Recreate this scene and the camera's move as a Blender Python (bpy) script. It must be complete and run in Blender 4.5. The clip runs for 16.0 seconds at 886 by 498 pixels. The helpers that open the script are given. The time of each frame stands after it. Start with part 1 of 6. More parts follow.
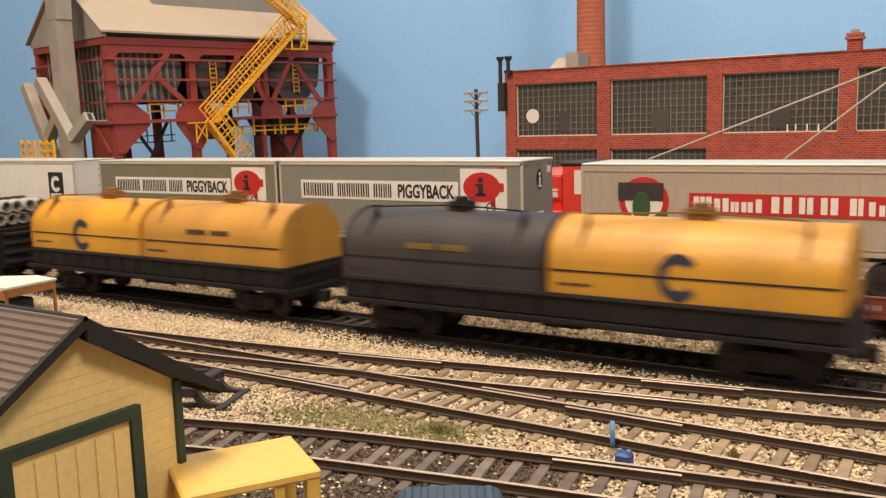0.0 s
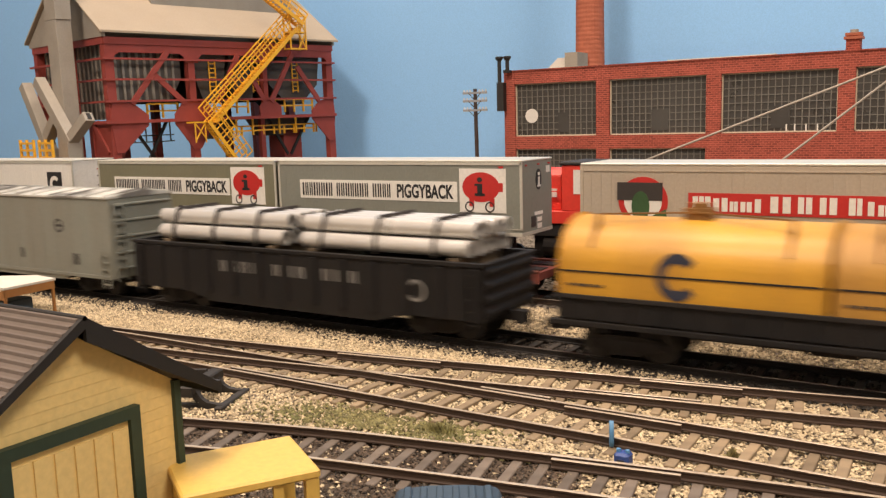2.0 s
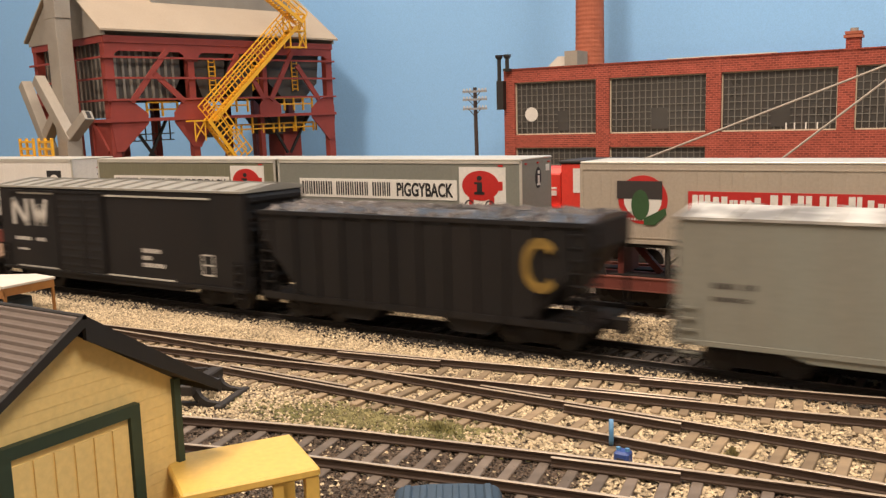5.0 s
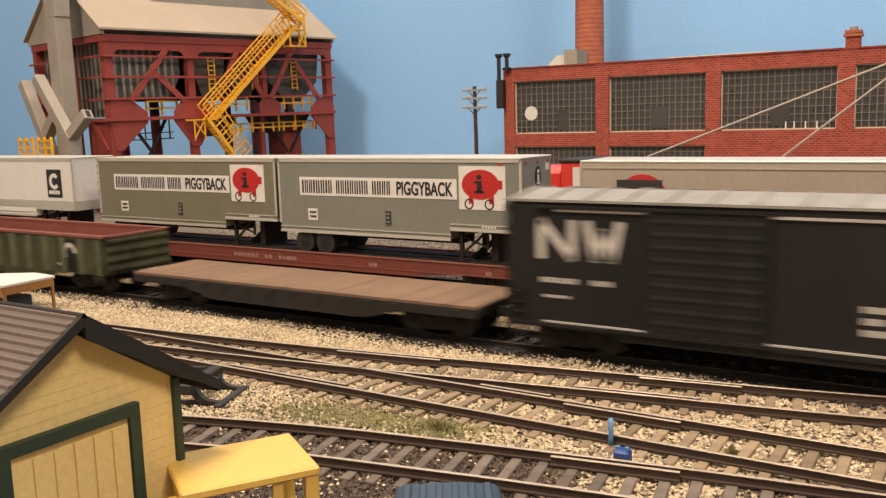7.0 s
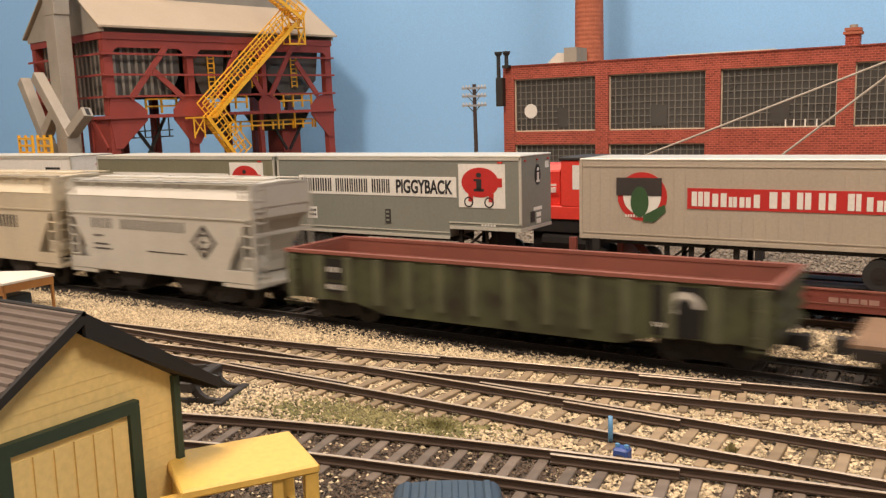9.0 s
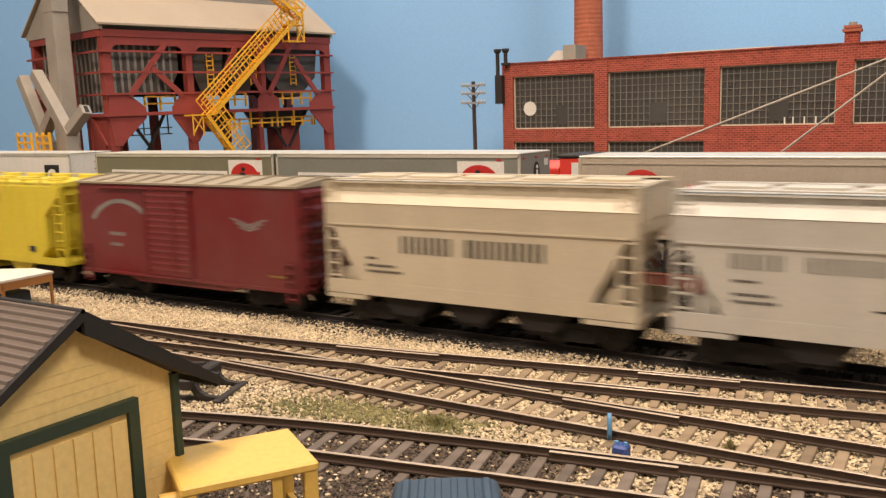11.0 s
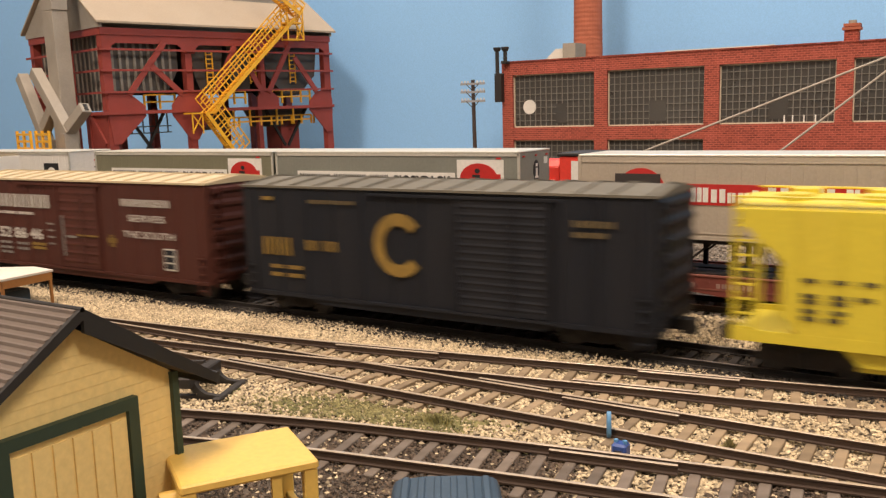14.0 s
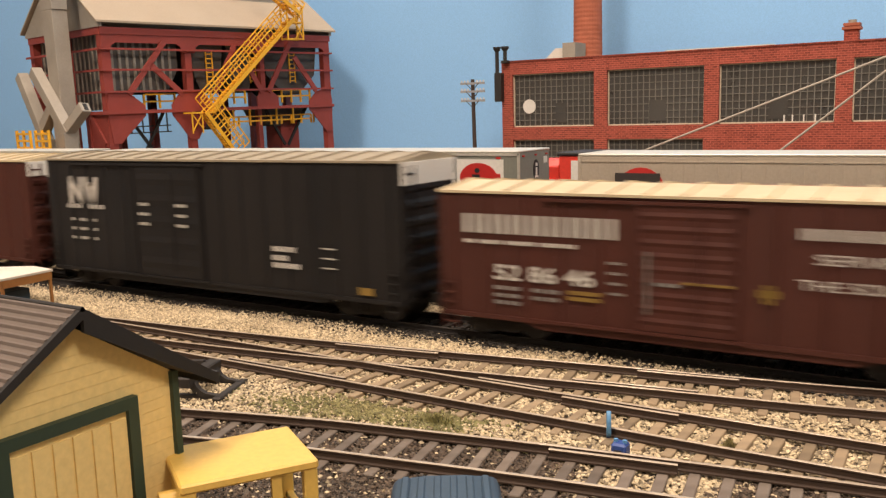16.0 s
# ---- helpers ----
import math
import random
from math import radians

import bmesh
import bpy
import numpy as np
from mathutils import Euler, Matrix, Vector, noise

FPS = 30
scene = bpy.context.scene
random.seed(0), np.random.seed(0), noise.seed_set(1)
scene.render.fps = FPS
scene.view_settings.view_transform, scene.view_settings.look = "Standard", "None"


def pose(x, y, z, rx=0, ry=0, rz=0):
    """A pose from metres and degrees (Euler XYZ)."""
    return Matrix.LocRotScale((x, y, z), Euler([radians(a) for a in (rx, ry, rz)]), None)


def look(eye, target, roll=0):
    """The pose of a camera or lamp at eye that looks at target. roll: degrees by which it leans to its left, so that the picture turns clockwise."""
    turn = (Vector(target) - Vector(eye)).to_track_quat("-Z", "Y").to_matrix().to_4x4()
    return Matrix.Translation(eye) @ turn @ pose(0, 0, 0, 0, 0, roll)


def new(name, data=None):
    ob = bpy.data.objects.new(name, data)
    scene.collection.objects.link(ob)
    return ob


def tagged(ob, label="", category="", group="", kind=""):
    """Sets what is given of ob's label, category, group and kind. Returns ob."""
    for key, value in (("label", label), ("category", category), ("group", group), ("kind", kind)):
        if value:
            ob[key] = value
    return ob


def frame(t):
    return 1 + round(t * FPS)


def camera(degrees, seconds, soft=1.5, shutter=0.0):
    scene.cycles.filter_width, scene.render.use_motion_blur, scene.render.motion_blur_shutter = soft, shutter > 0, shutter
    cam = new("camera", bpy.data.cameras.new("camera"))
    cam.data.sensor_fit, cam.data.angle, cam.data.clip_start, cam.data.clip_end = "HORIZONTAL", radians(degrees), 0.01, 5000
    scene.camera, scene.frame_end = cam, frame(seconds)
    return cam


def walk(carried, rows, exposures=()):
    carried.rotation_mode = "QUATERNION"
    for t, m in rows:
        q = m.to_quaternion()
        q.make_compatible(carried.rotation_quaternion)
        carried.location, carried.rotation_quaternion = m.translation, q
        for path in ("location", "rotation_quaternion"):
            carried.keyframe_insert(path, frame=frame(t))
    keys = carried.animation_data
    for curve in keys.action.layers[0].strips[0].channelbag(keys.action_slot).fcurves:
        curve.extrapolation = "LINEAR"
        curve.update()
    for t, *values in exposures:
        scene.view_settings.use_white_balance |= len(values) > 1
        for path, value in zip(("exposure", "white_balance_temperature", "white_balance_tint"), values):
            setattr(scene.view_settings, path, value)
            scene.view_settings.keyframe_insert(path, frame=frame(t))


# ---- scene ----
# A model railway yard in 1:87, lengths in millimetres, scaled to metres by MM.
MM = 0.001
cam = camera(53.66, 16.0, soft=1.35, shutter=0.85)
EYE = Vector((0.0, 0.0, 0.0723))


def aim(left, up):
    """Camera pose at the fixed stand: degrees turned to the left of the Y axis, and upwards."""
    a, b = radians(left), radians(up)
    way = Vector((-math.sin(a) * math.cos(b), math.cos(a) * math.cos(b), math.sin(b)))
    return look(EYE, EYE + way, -1.58)


walk(cam, [(t, aim(32.43 + dx * 0.037, -8.51 + dy * 0.037)) for t, dx, dy in (
    (0.0, 3.0, 6.6), (0.5, 3.0, 6.4), (1.0, 2.6, 5.4), (1.5, 1.5, 5.4), (2.0, 1.4, 6.2), (3.0, 1.4, 6.0), (4.0, 1.3, 4.7),
    (5.2, 1.0, 3.4), (6.5, 0.6, 2.1), (7.0, 0.5, 1.7), (7.5, 0.1, 0.0), (8.0, 0.0, -1.6), (9.0, 0.0, -2.0),
    (10.2, -0.8, -4.5), (11.5, -1.7, -7.2), (12.5, -1.8, -7.6), (13.5, -1.8, -8.6), (14.5, -2.3, -9.8), (15.5, -2.3, -9.6), (16.0, -2.4, -10.2))])

# Room light: ceiling lamps above the layout, to the left and to the right, and a dim room.
world = bpy.data.worlds.new("room")
scene.world = world
world.use_nodes = True
world.node_tree.nodes["Background"].inputs[0].default_value = (1.0, 0.86, 0.68, 1)
world.node_tree.nodes["Background"].inputs[1].default_value = 0.15


def ceiling_lamp(x, y, z, target, sx, sy, power, colour):
    data = bpy.data.lights.new("ceiling_lamp", "AREA")
    data.shape, data.size, data.size_y, data.energy, data.color = "RECTANGLE", sx, sy, power, colour
    ob = new("ceiling_lamp", data)
    ob.matrix_world = look((x, y, z), target)
    return ob


ceiling_lamp(-0.28, -0.60, 1.30, (-0.6, 0.7, 0.0), 0.22, 0.22, 16.5, (1.0, 0.815, 0.68))
ceiling_lamp(0.78, -0.15, 1.15, (-0.2, 0.3, 0.0), 0.4, 0.3, 13.0, (1.0, 0.815, 0.68))
ceiling_lamp(-0.48, 0.30, 1.75, (-0.48, 0.33, 0.0), 0.9, 0.25, 26.0, (1.0, 0.815, 0.68))
scene.view_settings.exposure = 0.0


# ---- small mesh kit: all in millimetres ----
def bx(bm, x0, x1, y0, y1, z0, z1):
    v = [bm.verts.new((x, y, z)) for x in (x0, x1) for y in (y0, y1) for z in (z0, z1)]
    for f in ((0, 1, 3, 2), (4, 6, 7, 5), (0, 4, 5, 1), (2, 3, 7, 6), (0, 2, 6, 4), (1, 5, 7, 3)):
        bm.faces.new([v[i] for i in f])
    return bm


def pz(bm, pts, axis, a, b):
    """Prism of a polygon along an axis: 'x' takes (y, z) points, 'y' (x, z), 'z' (x, y)."""
    def at(p, c):
        return {"x": (c, p[0], p[1]), "y": (p[0], c, p[1]), "z": (p[0], p[1], c)}[axis]
    lo, hi = [bm.verts.new(at(p, a)) for p in pts], [bm.verts.new(at(p, b)) for p in pts]
    n = len(pts)
    for i in range(n):
        bm.faces.new((lo[i], lo[(i + 1) % n], hi[(i + 1) % n], hi[i]))
    bm.faces.new(lo[::-1]), bm.faces.new(hi)
    return bm


def cy(bm, p, q, r, n=10, r2=None):
    """Round bar from p to q."""
    p, q = Vector(p), Vector(q)
    d = (q - p).normalized()
    s = d.orthogonal().normalized()
    t = d.cross(s)
    r2 = r if r2 is None else r2
    ring = [(math.cos(2 * math.pi * (i + .5) / n), math.sin(2 * math.pi * (i + .5) / n)) for i in range(n)]
    lo = [bm.verts.new(p + (s * c + t * e) * r) for c, e in ring]
    hi = [bm.verts.new(q + (s * c + t * e) * r2) for c, e in ring]
    for i in range(n):
        bm.faces.new((lo[i], lo[(i + 1) % n], hi[(i + 1) % n], hi[i]))
    bm.faces.new(lo[::-1]), bm.faces.new(hi)
    return bm


def bar(bm, p, q, w, h=None, up=(0, 0, 1)):
    """Square bar from p to q, w wide and h deep."""
    p, q = Vector(p), Vector(q)
    d = (q - p).normalized()
    u = Vector(up)
    if abs(d.dot(u)) > 0.99:
        u = Vector((0, 1, 0))
    s = d.cross(u).normalized()
    u = s.cross(d)
    h = h or w
    v = [bm.verts.new(c + s * a * w / 2 + u * b * h / 2) for c in (p, q) for a, b in ((-1, -1), (1, -1), (1, 1), (-1, 1))]
    for f in ((3, 2, 1, 0), (4, 5, 6, 7), (0, 1, 5, 4), (1, 2, 6, 5), (2, 3, 7, 6), (3, 0, 4, 7)):
        bm.faces.new([v[i] for i in f])
    return bm


def tube(bm, p, q, r, wall, n=14):
    """Open pipe."""
    p, q = Vector(p), Vector(q)
    d = (q - p).normalized()
    s = d.orthogonal().normalized()
    t = d.cross(s)
    rings = []
    for c, rad in ((p, r), (q, r), (q, r - wall), (p, r - wall)):
        rings.append([bm.verts.new(c + (s * math.cos(2 * math.pi * i / n) + t * math.sin(2 * math.pi * i / n)) * rad) for i in range(n)])
    for k in range(4):
        a, b = rings[k], rings[(k + 1) % 4]
        for i in range(n):
            bm.faces.new((a[i], a[(i + 1) % n], b[(i + 1) % n], b[i]))
    return bm


def box(*a):
    return bx(bmesh.new(), *a)


def part(name, bm, material, parent, label="", bevel=0.0, smooth=False, at=None):
    """Links a bmesh in millimetres as one mesh object under a thing or a part."""
    bmesh.ops.recalc_face_normals(bm, faces=bm.faces)
    if bevel:
        bmesh.ops.bevel(bm, geom=bm.edges[:], offset=bevel, segments=1, profile=0.5, affect="EDGES", clamp_overlap=True)
    for v in bm.verts:
        v.co *= MM
    if smooth:
        for f in bm.faces:
            f.smooth = True
        for e in bm.edges:
            if len(e.link_faces) == 2 and e.calc_face_angle(0) > 0.6:
                e.smooth = False
    me = bpy.data.meshes.new(name)
    bm.to_mesh(me)
    bm.free()
    me.materials.append(material)
    ob = new(name, me)
    if at:
        ob.location = Vector(at) * MM
    if parent:
        ob.parent = parent
    if label:
        ob["label"] = label
    return ob


def again(ob, x, y, z, parent=None, rz=0):
    """The same mesh once more as another part."""
    o = new(ob.name.split(".")[0], ob.data)
    o.parent = parent or ob.parent
    o.location = Vector((x, y, z)) * MM
    o.rotation_euler = (0, 0, rz)
    if ob.get("label"):
        o["label"] = ob["label"]
    return o


def thing(name, x, y, z, label, category, group="", kind="", rz=0.0):
    ob = new(name)
    ob.empty_display_size = 0.01
    ob.location = Vector((x, y, z)) * MM
    ob.rotation_euler = (0, 0, rz)
    return tagged(ob, label, category, group, kind)


def words(name, text, material, parent, x, y, z, height, width=None, rz=0.0, lean=90, label="", bold=0.0):
    """Raised lettering that reads from -Y; x, z is the lower left corner of the line."""
    cu = bpy.data.curves.new(name, "FONT")
    cu.body, cu.size, cu.extrude, cu.offset = text, 1.0, 0.01, bold
    tmp = new(name + "_tmp", cu)
    bpy.context.view_layer.update()
    me = bpy.data.meshes.new_from_object(tmp.evaluated_get(bpy.context.evaluated_depsgraph_get()))
    bpy.data.objects.remove(tmp), bpy.data.curves.remove(cu)
    co = np.array([v.co for v in me.vertices])
    lo, hi = co.min(0), co.max(0)
    sz = height / (hi[1] - lo[1])
    sx = (width / (hi[0] - lo[0])) if width else sz
    for v in me.vertices:
        v.co = ((v.co.x - lo[0]) * sx * MM, (v.co.y - lo[1]) * sz * MM, v.co.z * 0.008)
    me.materials.append(material)
    ob = new(name, me)
    ob.parent = parent
    ob.location = Vector((x, y, z)) * MM
    ob.rotation_euler = (radians(lean), 0, rz)
    if label:
        ob["label"] = label
    return ob


def bars(bm, x, y, z, height, widths, gap, depth=0.12):
    """A line of plain upright bars that stands for lettering; a negative width leaves a space."""
    for w in widths:
        if w > 0:
            bx(bm, x, x + w, y - depth, y, z, z + height)
            x += w + gap
        else:
            x -= w
    return bm


# ---- materials ----
def paint(name, colour, rough=0.5, metal=0.0, dirt=0.15, dirt_colour=None, scale=60.0, bump=0.05, streak=False, island=0.0, rand=0.0, spec=0.5, fine=900.0, sharp=None):
    """Procedural surface: base colour with broad stains, fine grain and a light relief. scale: stains per metre."""
    m = bpy.data.materials.new(name)
    m.use_nodes = True
    nt = m.node_tree
    b = nt.nodes["Principled BSDF"]
    L = nt.links.new
    tc = nt.nodes.new("ShaderNodeTexCoord")
    src = tc.outputs["Object"]
    if streak:
        mp = nt.nodes.new("ShaderNodeMapping")
        mp.inputs["Scale"].default_value = (1, 1, 0.12)
        L(src, mp.inputs[0])
        src = mp.outputs[0]
    n1 = nt.nodes.new("ShaderNodeTexNoise")
    n1.inputs["Scale"].default_value, n1.inputs["Detail"].default_value = scale, 6
    L(src, n1.inputs["Vector"])
    n2 = nt.nodes.new("ShaderNodeTexNoise")
    n2.inputs["Scale"].default_value, n2.inputs["Detail"].default_value = fine, 3
    L(tc.outputs["Object"], n2.inputs["Vector"])
    ramp = nt.nodes.new("ShaderNodeMapRange")
    ramp.inputs[1].default_value, ramp.inputs[2].default_value, ramp.inputs[4].default_value = 0.35, 0.75, dirt
    if sharp:
        ramp.inputs[1].default_value, ramp.inputs[2].default_value = sharp
    L(n1.outputs[0], ramp.inputs[0])
    mix = nt.nodes.new("ShaderNodeMix")
    mix.data_type = "RGBA"
    mix.inputs[6].default_value = (*colour, 1)
    mix.inputs[7].default_value = (*(dirt_colour or [c * 0.35 for c in colour]), 1)
    L(ramp.outputs[0], mix.inputs[0])
    hs = nt.nodes.new("ShaderNodeHueSaturation")
    L(mix.outputs[2], hs.inputs["Color"])
    val = nt.nodes.new("ShaderNodeMapRange")
    val.inputs[3].default_value, val.inputs[4].default_value = 0.86, 1.14
    L(n2.outputs[0], val.inputs[0])
    out = val.outputs[0]
    if island or rand:
        gi = nt.nodes.new("ShaderNodeNewGeometry") if island else nt.nodes.new("ShaderNodeObjectInfo")
        mr = nt.nodes.new("ShaderNodeMapRange")
        k = island or rand
        mr.inputs[3].default_value, mr.inputs[4].default_value = 1 - k, 1 + k
        L(gi.outputs["Random Per Island" if island else "Random"], mr.inputs[0])
        mu = nt.nodes.new("ShaderNodeMath")
        mu.operation = "MULTIPLY"
        L(out, mu.inputs[0]), L(mr.outputs[0], mu.inputs[1])
        out = mu.outputs[0]
    L(out, hs.inputs["Value"])
    L(hs.outputs[0], b.inputs["Base Color"])
    rr = nt.nodes.new("ShaderNodeMapRange")
    rr.inputs[3].default_value, rr.inputs[4].default_value = max(0.05, rough - 0.1), min(1, rough + 0.12)
    L(n1.outputs[0], rr.inputs[0])
    L(rr.outputs[0], b.inputs["Roughness"])
    b.inputs["Metallic"].default_value = metal
    b.inputs["Specular IOR Level"].default_value = spec
    if bump:
        bp = nt.nodes.new("ShaderNodeBump")
        bp.inputs["Strength"].default_value, bp.inputs["Distance"].default_value = bump, 0.0006
        L(n2.outputs[0], bp.inputs["Height"])
        L(bp.outputs[0], b.inputs["Normal"])
    return m


def rgb(r, g, b):
    """sRGB 0-255 to linear."""
    return tuple(c / 255 / 12.92 if c < 10 else ((c / 255 + 0.055) / 1.055) ** 2.4 for c in (r, g, b))


M_BLACK = paint("black_paint", (0.0105, 0.010, 0.0105), 0.6, dirt=0.5, dirt_colour=(0.026, 0.021, 0.018), streak=True, spec=0.3)
M_UNDER = paint("sooty_underframe", (0.013, 0.011, 0.010), 0.85, dirt=0.5, dirt_colour=(0.03, 0.021, 0.015))
M_YELLOW = paint("yellow_paint", (0.61, 0.32, 0.03), 0.45, dirt=0.6, dirt_colour=(0.27, 0.125, 0.025), streak=True, scale=45)
M_YELLOW2 = paint("weathered_yellow_paint", (0.53, 0.28, 0.04), 0.5, dirt=0.6, dirt_colour=(0.27, 0.13, 0.035), streak=True, scale=45)
M_HOODBLACK = paint("dusty_black_hood", (0.034, 0.032, 0.033), 0.55, dirt=0.5, dirt_colour=(0.075, 0.066, 0.058), streak=True, spec=0.3)
M_ROOFPATCH = paint("patchy_galvanised_roof", (0.56, 0.55, 0.50), 0.55, dirt=0.85, dirt_colour=(0.13, 0.12, 0.105), scale=38, sharp=(0.44, 0.56))
M_ROOFNAVY = paint("dusty_dark_roof", (0.15, 0.135, 0.10), 0.7, dirt=0.45, dirt_colour=(0.075, 0.068, 0.055))
M_LEMON = paint("lemon_paint", (0.66, 0.545, 0.045), 0.45, dirt=0.18, dirt_colour=(0.45, 0.3, 0.04), streak=True)
M_HOPGREY = paint("light_grey_paint", (0.50, 0.48, 0.42), 0.5, dirt=0.25, dirt_colour=(0.28, 0.25, 0.2), streak=True)
M_HOPCREAM = paint("cream_paint", (0.56, 0.49, 0.36), 0.5, dirt=0.25, dirt_colour=(0.3, 0.26, 0.18), streak=True)
M_BOXGREY = paint("weathered_grey_paint", (0.225, 0.235, 0.20), 0.55, dirt=0.45, dirt_colour=(0.2, 0.17, 0.13), streak=True)
M_RED = paint("faded_red_paint", (0.155, 0.013, 0.016), 0.45, dirt=0.5, dirt_colour=(0.16, 0.07, 0.062), scale=35)
M_BROWN = paint("boxcar_brown_paint", (0.072, 0.021, 0.014), 0.6, dirt=0.4, dirt_colour=(0.045, 0.019, 0.015), streak=True, spec=0.3)
M_NAVY = paint("dark_blue_grey_paint", (0.0125, 0.0145, 0.020), 0.55, dirt=0.4, dirt_colour=(0.032, 0.030, 0.030), streak=True, spec=0.22)
M_GREEN = paint("weathered_green_paint", (0.066, 0.072, 0.034), 0.65, dirt=0.9, dirt_colour=(0.024, 0.019, 0.013), scale=110, sharp=(0.38, 0.68), spec=0.3)
# Lighter copy of the side green: light on the posts put into their colour.
M_GREENPOST = paint("dusty_green_posts", (0.112, 0.118, 0.062), 0.7, dirt=0.6, dirt_colour=(0.05, 0.045, 0.028), scale=120)
M_RUSTRED = paint("red_oxide_inside", (0.23, 0.075, 0.05), 0.7, dirt=0.4, dirt_colour=(0.1, 0.04, 0.03))
M_ROOFTAN = paint("dusty_cream_roof", (0.56, 0.46, 0.29), 0.7, dirt=0.3, dirt_colour=(0.3, 0.23, 0.15))
M_ROOFDUST = paint("dusty_grey_tan_roof", (0.33, 0.28, 0.195), 0.7, dirt=0.4, dirt_colour=(0.19, 0.15, 0.1))
M_TURF = paint("green_turf_crumbs", (0.135, 0.13, 0.05), 0.95, dirt=0.5, dirt_colour=(0.28, 0.23, 0.11), island=0.5)
M_ROOFGREY = paint("galvanised_roof", (0.3, 0.29, 0.25), 0.6, dirt=0.4, dirt_colour=(0.15, 0.13, 0.1))
M_DECK = paint("wooden_deck", (0.21, 0.128, 0.072), 0.8, dirt=0.5, dirt_colour=(0.11, 0.068, 0.045), rand=0.1)
M_PIPE = paint("bare_steel_pipe", (0.70, 0.68, 0.64), 0.3, metal=0.45, dirt=0.2)
M_BRACKET = paint("grimy_bracket", (0.26, 0.125, 0.03), 0.7, dirt=0.6)
M_STRAP = paint("dark_strap", (0.04, 0.033, 0.03), 0.7)
M_WHITE = paint("white_lettering", (0.60, 0.57, 0.51), 0.6, dirt=0.35, scale=200)
M_FADED = paint("faded_lettering", (0.24, 0.23, 0.21), 0.7, dirt=0.5, scale=200)
M_YLET = paint("yellow_lettering", (0.27, 0.17, 0.033), 0.65, dirt=0.5, scale=250)
M_YLETDIM = paint("worn_yellow_lettering", (0.13, 0.095, 0.04), 0.7, dirt=0.6, scale=250)
M_GREYLET = paint("worn_dark_lettering", (0.11, 0.10, 0.09), 0.7, dirt=0.5, scale=250)
M_NAVYLET = paint("navy_lettering", (0.03, 0.035, 0.06), 0.6)
M_BLKLET = paint("black_lettering", (0.02, 0.02, 0.02), 0.6)
M_COAL = paint("coal", (0.075, 0.066, 0.06), 0.3, bump=0.2, island=0.9)
M_TRGREY = paint("trailer_grey_paint", (0.225, 0.232, 0.197), 0.5, dirt=0.15, scale=40)
M_TROLIVE = paint("trailer_olive_grey_paint", (0.20, 0.192, 0.125), 0.5, dirt=0.2, scale=40)
M_TRWHITE = paint("trailer_white_paint", (0.78, 0.76, 0.70), 0.4, dirt=0.1)
M_ALU = paint("dull_aluminium_trim", (0.62, 0.6, 0.52), 0.4, metal=0.3, dirt=0.15)
M_CONT = paint("container_grey_paint", (0.44, 0.38, 0.30), 0.45, dirt=0.15, scale=40)
M_SIGNRED = paint("sign_red", (0.5, 0.024, 0.02), 0.5, dirt=0.1)
M_BRRED = paint("bright_red_plastic", (0.75, 0.06, 0.04), 0.4, dirt=0.08)
M_TTX = paint("flatcar_oxide_red", (0.19, 0.045, 0.032), 0.6, dirt=0.35, dirt_colour=(0.08, 0.03, 0.022))
M_TYRE = paint("rubber", (0.025, 0.024, 0.022), 0.8)
M_RAIL = paint("rusty_rail", (0.048, 0.029, 0.018), 0.65, metal=0.1, dirt=0.5, dirt_colour=(0.04, 0.022, 0.015))
M_RAILTOP = paint("worn_rail_head", (0.56, 0.47, 0.36), 0.35, metal=0.35, dirt=0.35, dirt_colour=(0.16, 0.11, 0.08))
M_TIE = paint("weathered_tie", (0.26, 0.195, 0.12), 0.85, dirt=0.5, dirt_colour=(0.13, 0.095, 0.065), rand=0.28, scale=250)
M_TIEDARK = paint("dark_tie", (0.15, 0.12, 0.095), 0.85, dirt=0.5, dirt_colour=(0.07, 0.055, 0.04), rand=0.25, scale=250)
M_TIEBLACK = paint("oil_soaked_tie", (0.045, 0.036, 0.028), 0.8, dirt=0.5, dirt_colour=(0.025, 0.02, 0.016), rand=0.25, scale=250)
M_DARKHEAD = paint("oily_rail_head", (0.10, 0.085, 0.07), 0.4, metal=0.6, dirt=0.5)
M_STONE = paint("pale_ballast", (0.50, 0.41, 0.265), 0.85, dirt=0.35, dirt_colour=(0.24, 0.18, 0.11), scale=30, island=0.5)
M_DIRTSTONE = paint("dark_ballast", (0.092, 0.066, 0.046), 0.9, dirt=0.6, dirt_colour=(0.045, 0.033, 0.024), scale=60, island=0.75)
M_BLACKSTONE = paint("oily_ballast", (0.04, 0.033, 0.026), 0.85, dirt=0.5, dirt_colour=(0.03, 0.026, 0.022), scale=60, island=0.6)
M_GREYSTONE = paint("grey_cinders", (0.22, 0.19, 0.15), 0.9, dirt=0.5, dirt_colour=(0.12, 0.1, 0.08), scale=60, island=0.45)
M_GROUND = paint("ballast_bed", (0.15, 0.12, 0.09), 0.95, dirt=0.5, dirt_colour=(0.1, 0.08, 0.06), scale=300, bump=0.5)
M_GRASS = paint("dry_green_tufts", (0.24, 0.23, 0.09), 0.9, dirt=0.5, dirt_colour=(0.34, 0.26, 0.13), island=0.4)
M_SKY = paint("sky_blue_wall", (0.265, 0.52, 0.86), 0.9, dirt=0.05, scale=3, bump=0.02)
M_BRICK = paint("red_brick", (0.36, 0.085, 0.05), 0.8, dirt=0.35, dirt_colour=(0.24, 0.045, 0.03), scale=90)
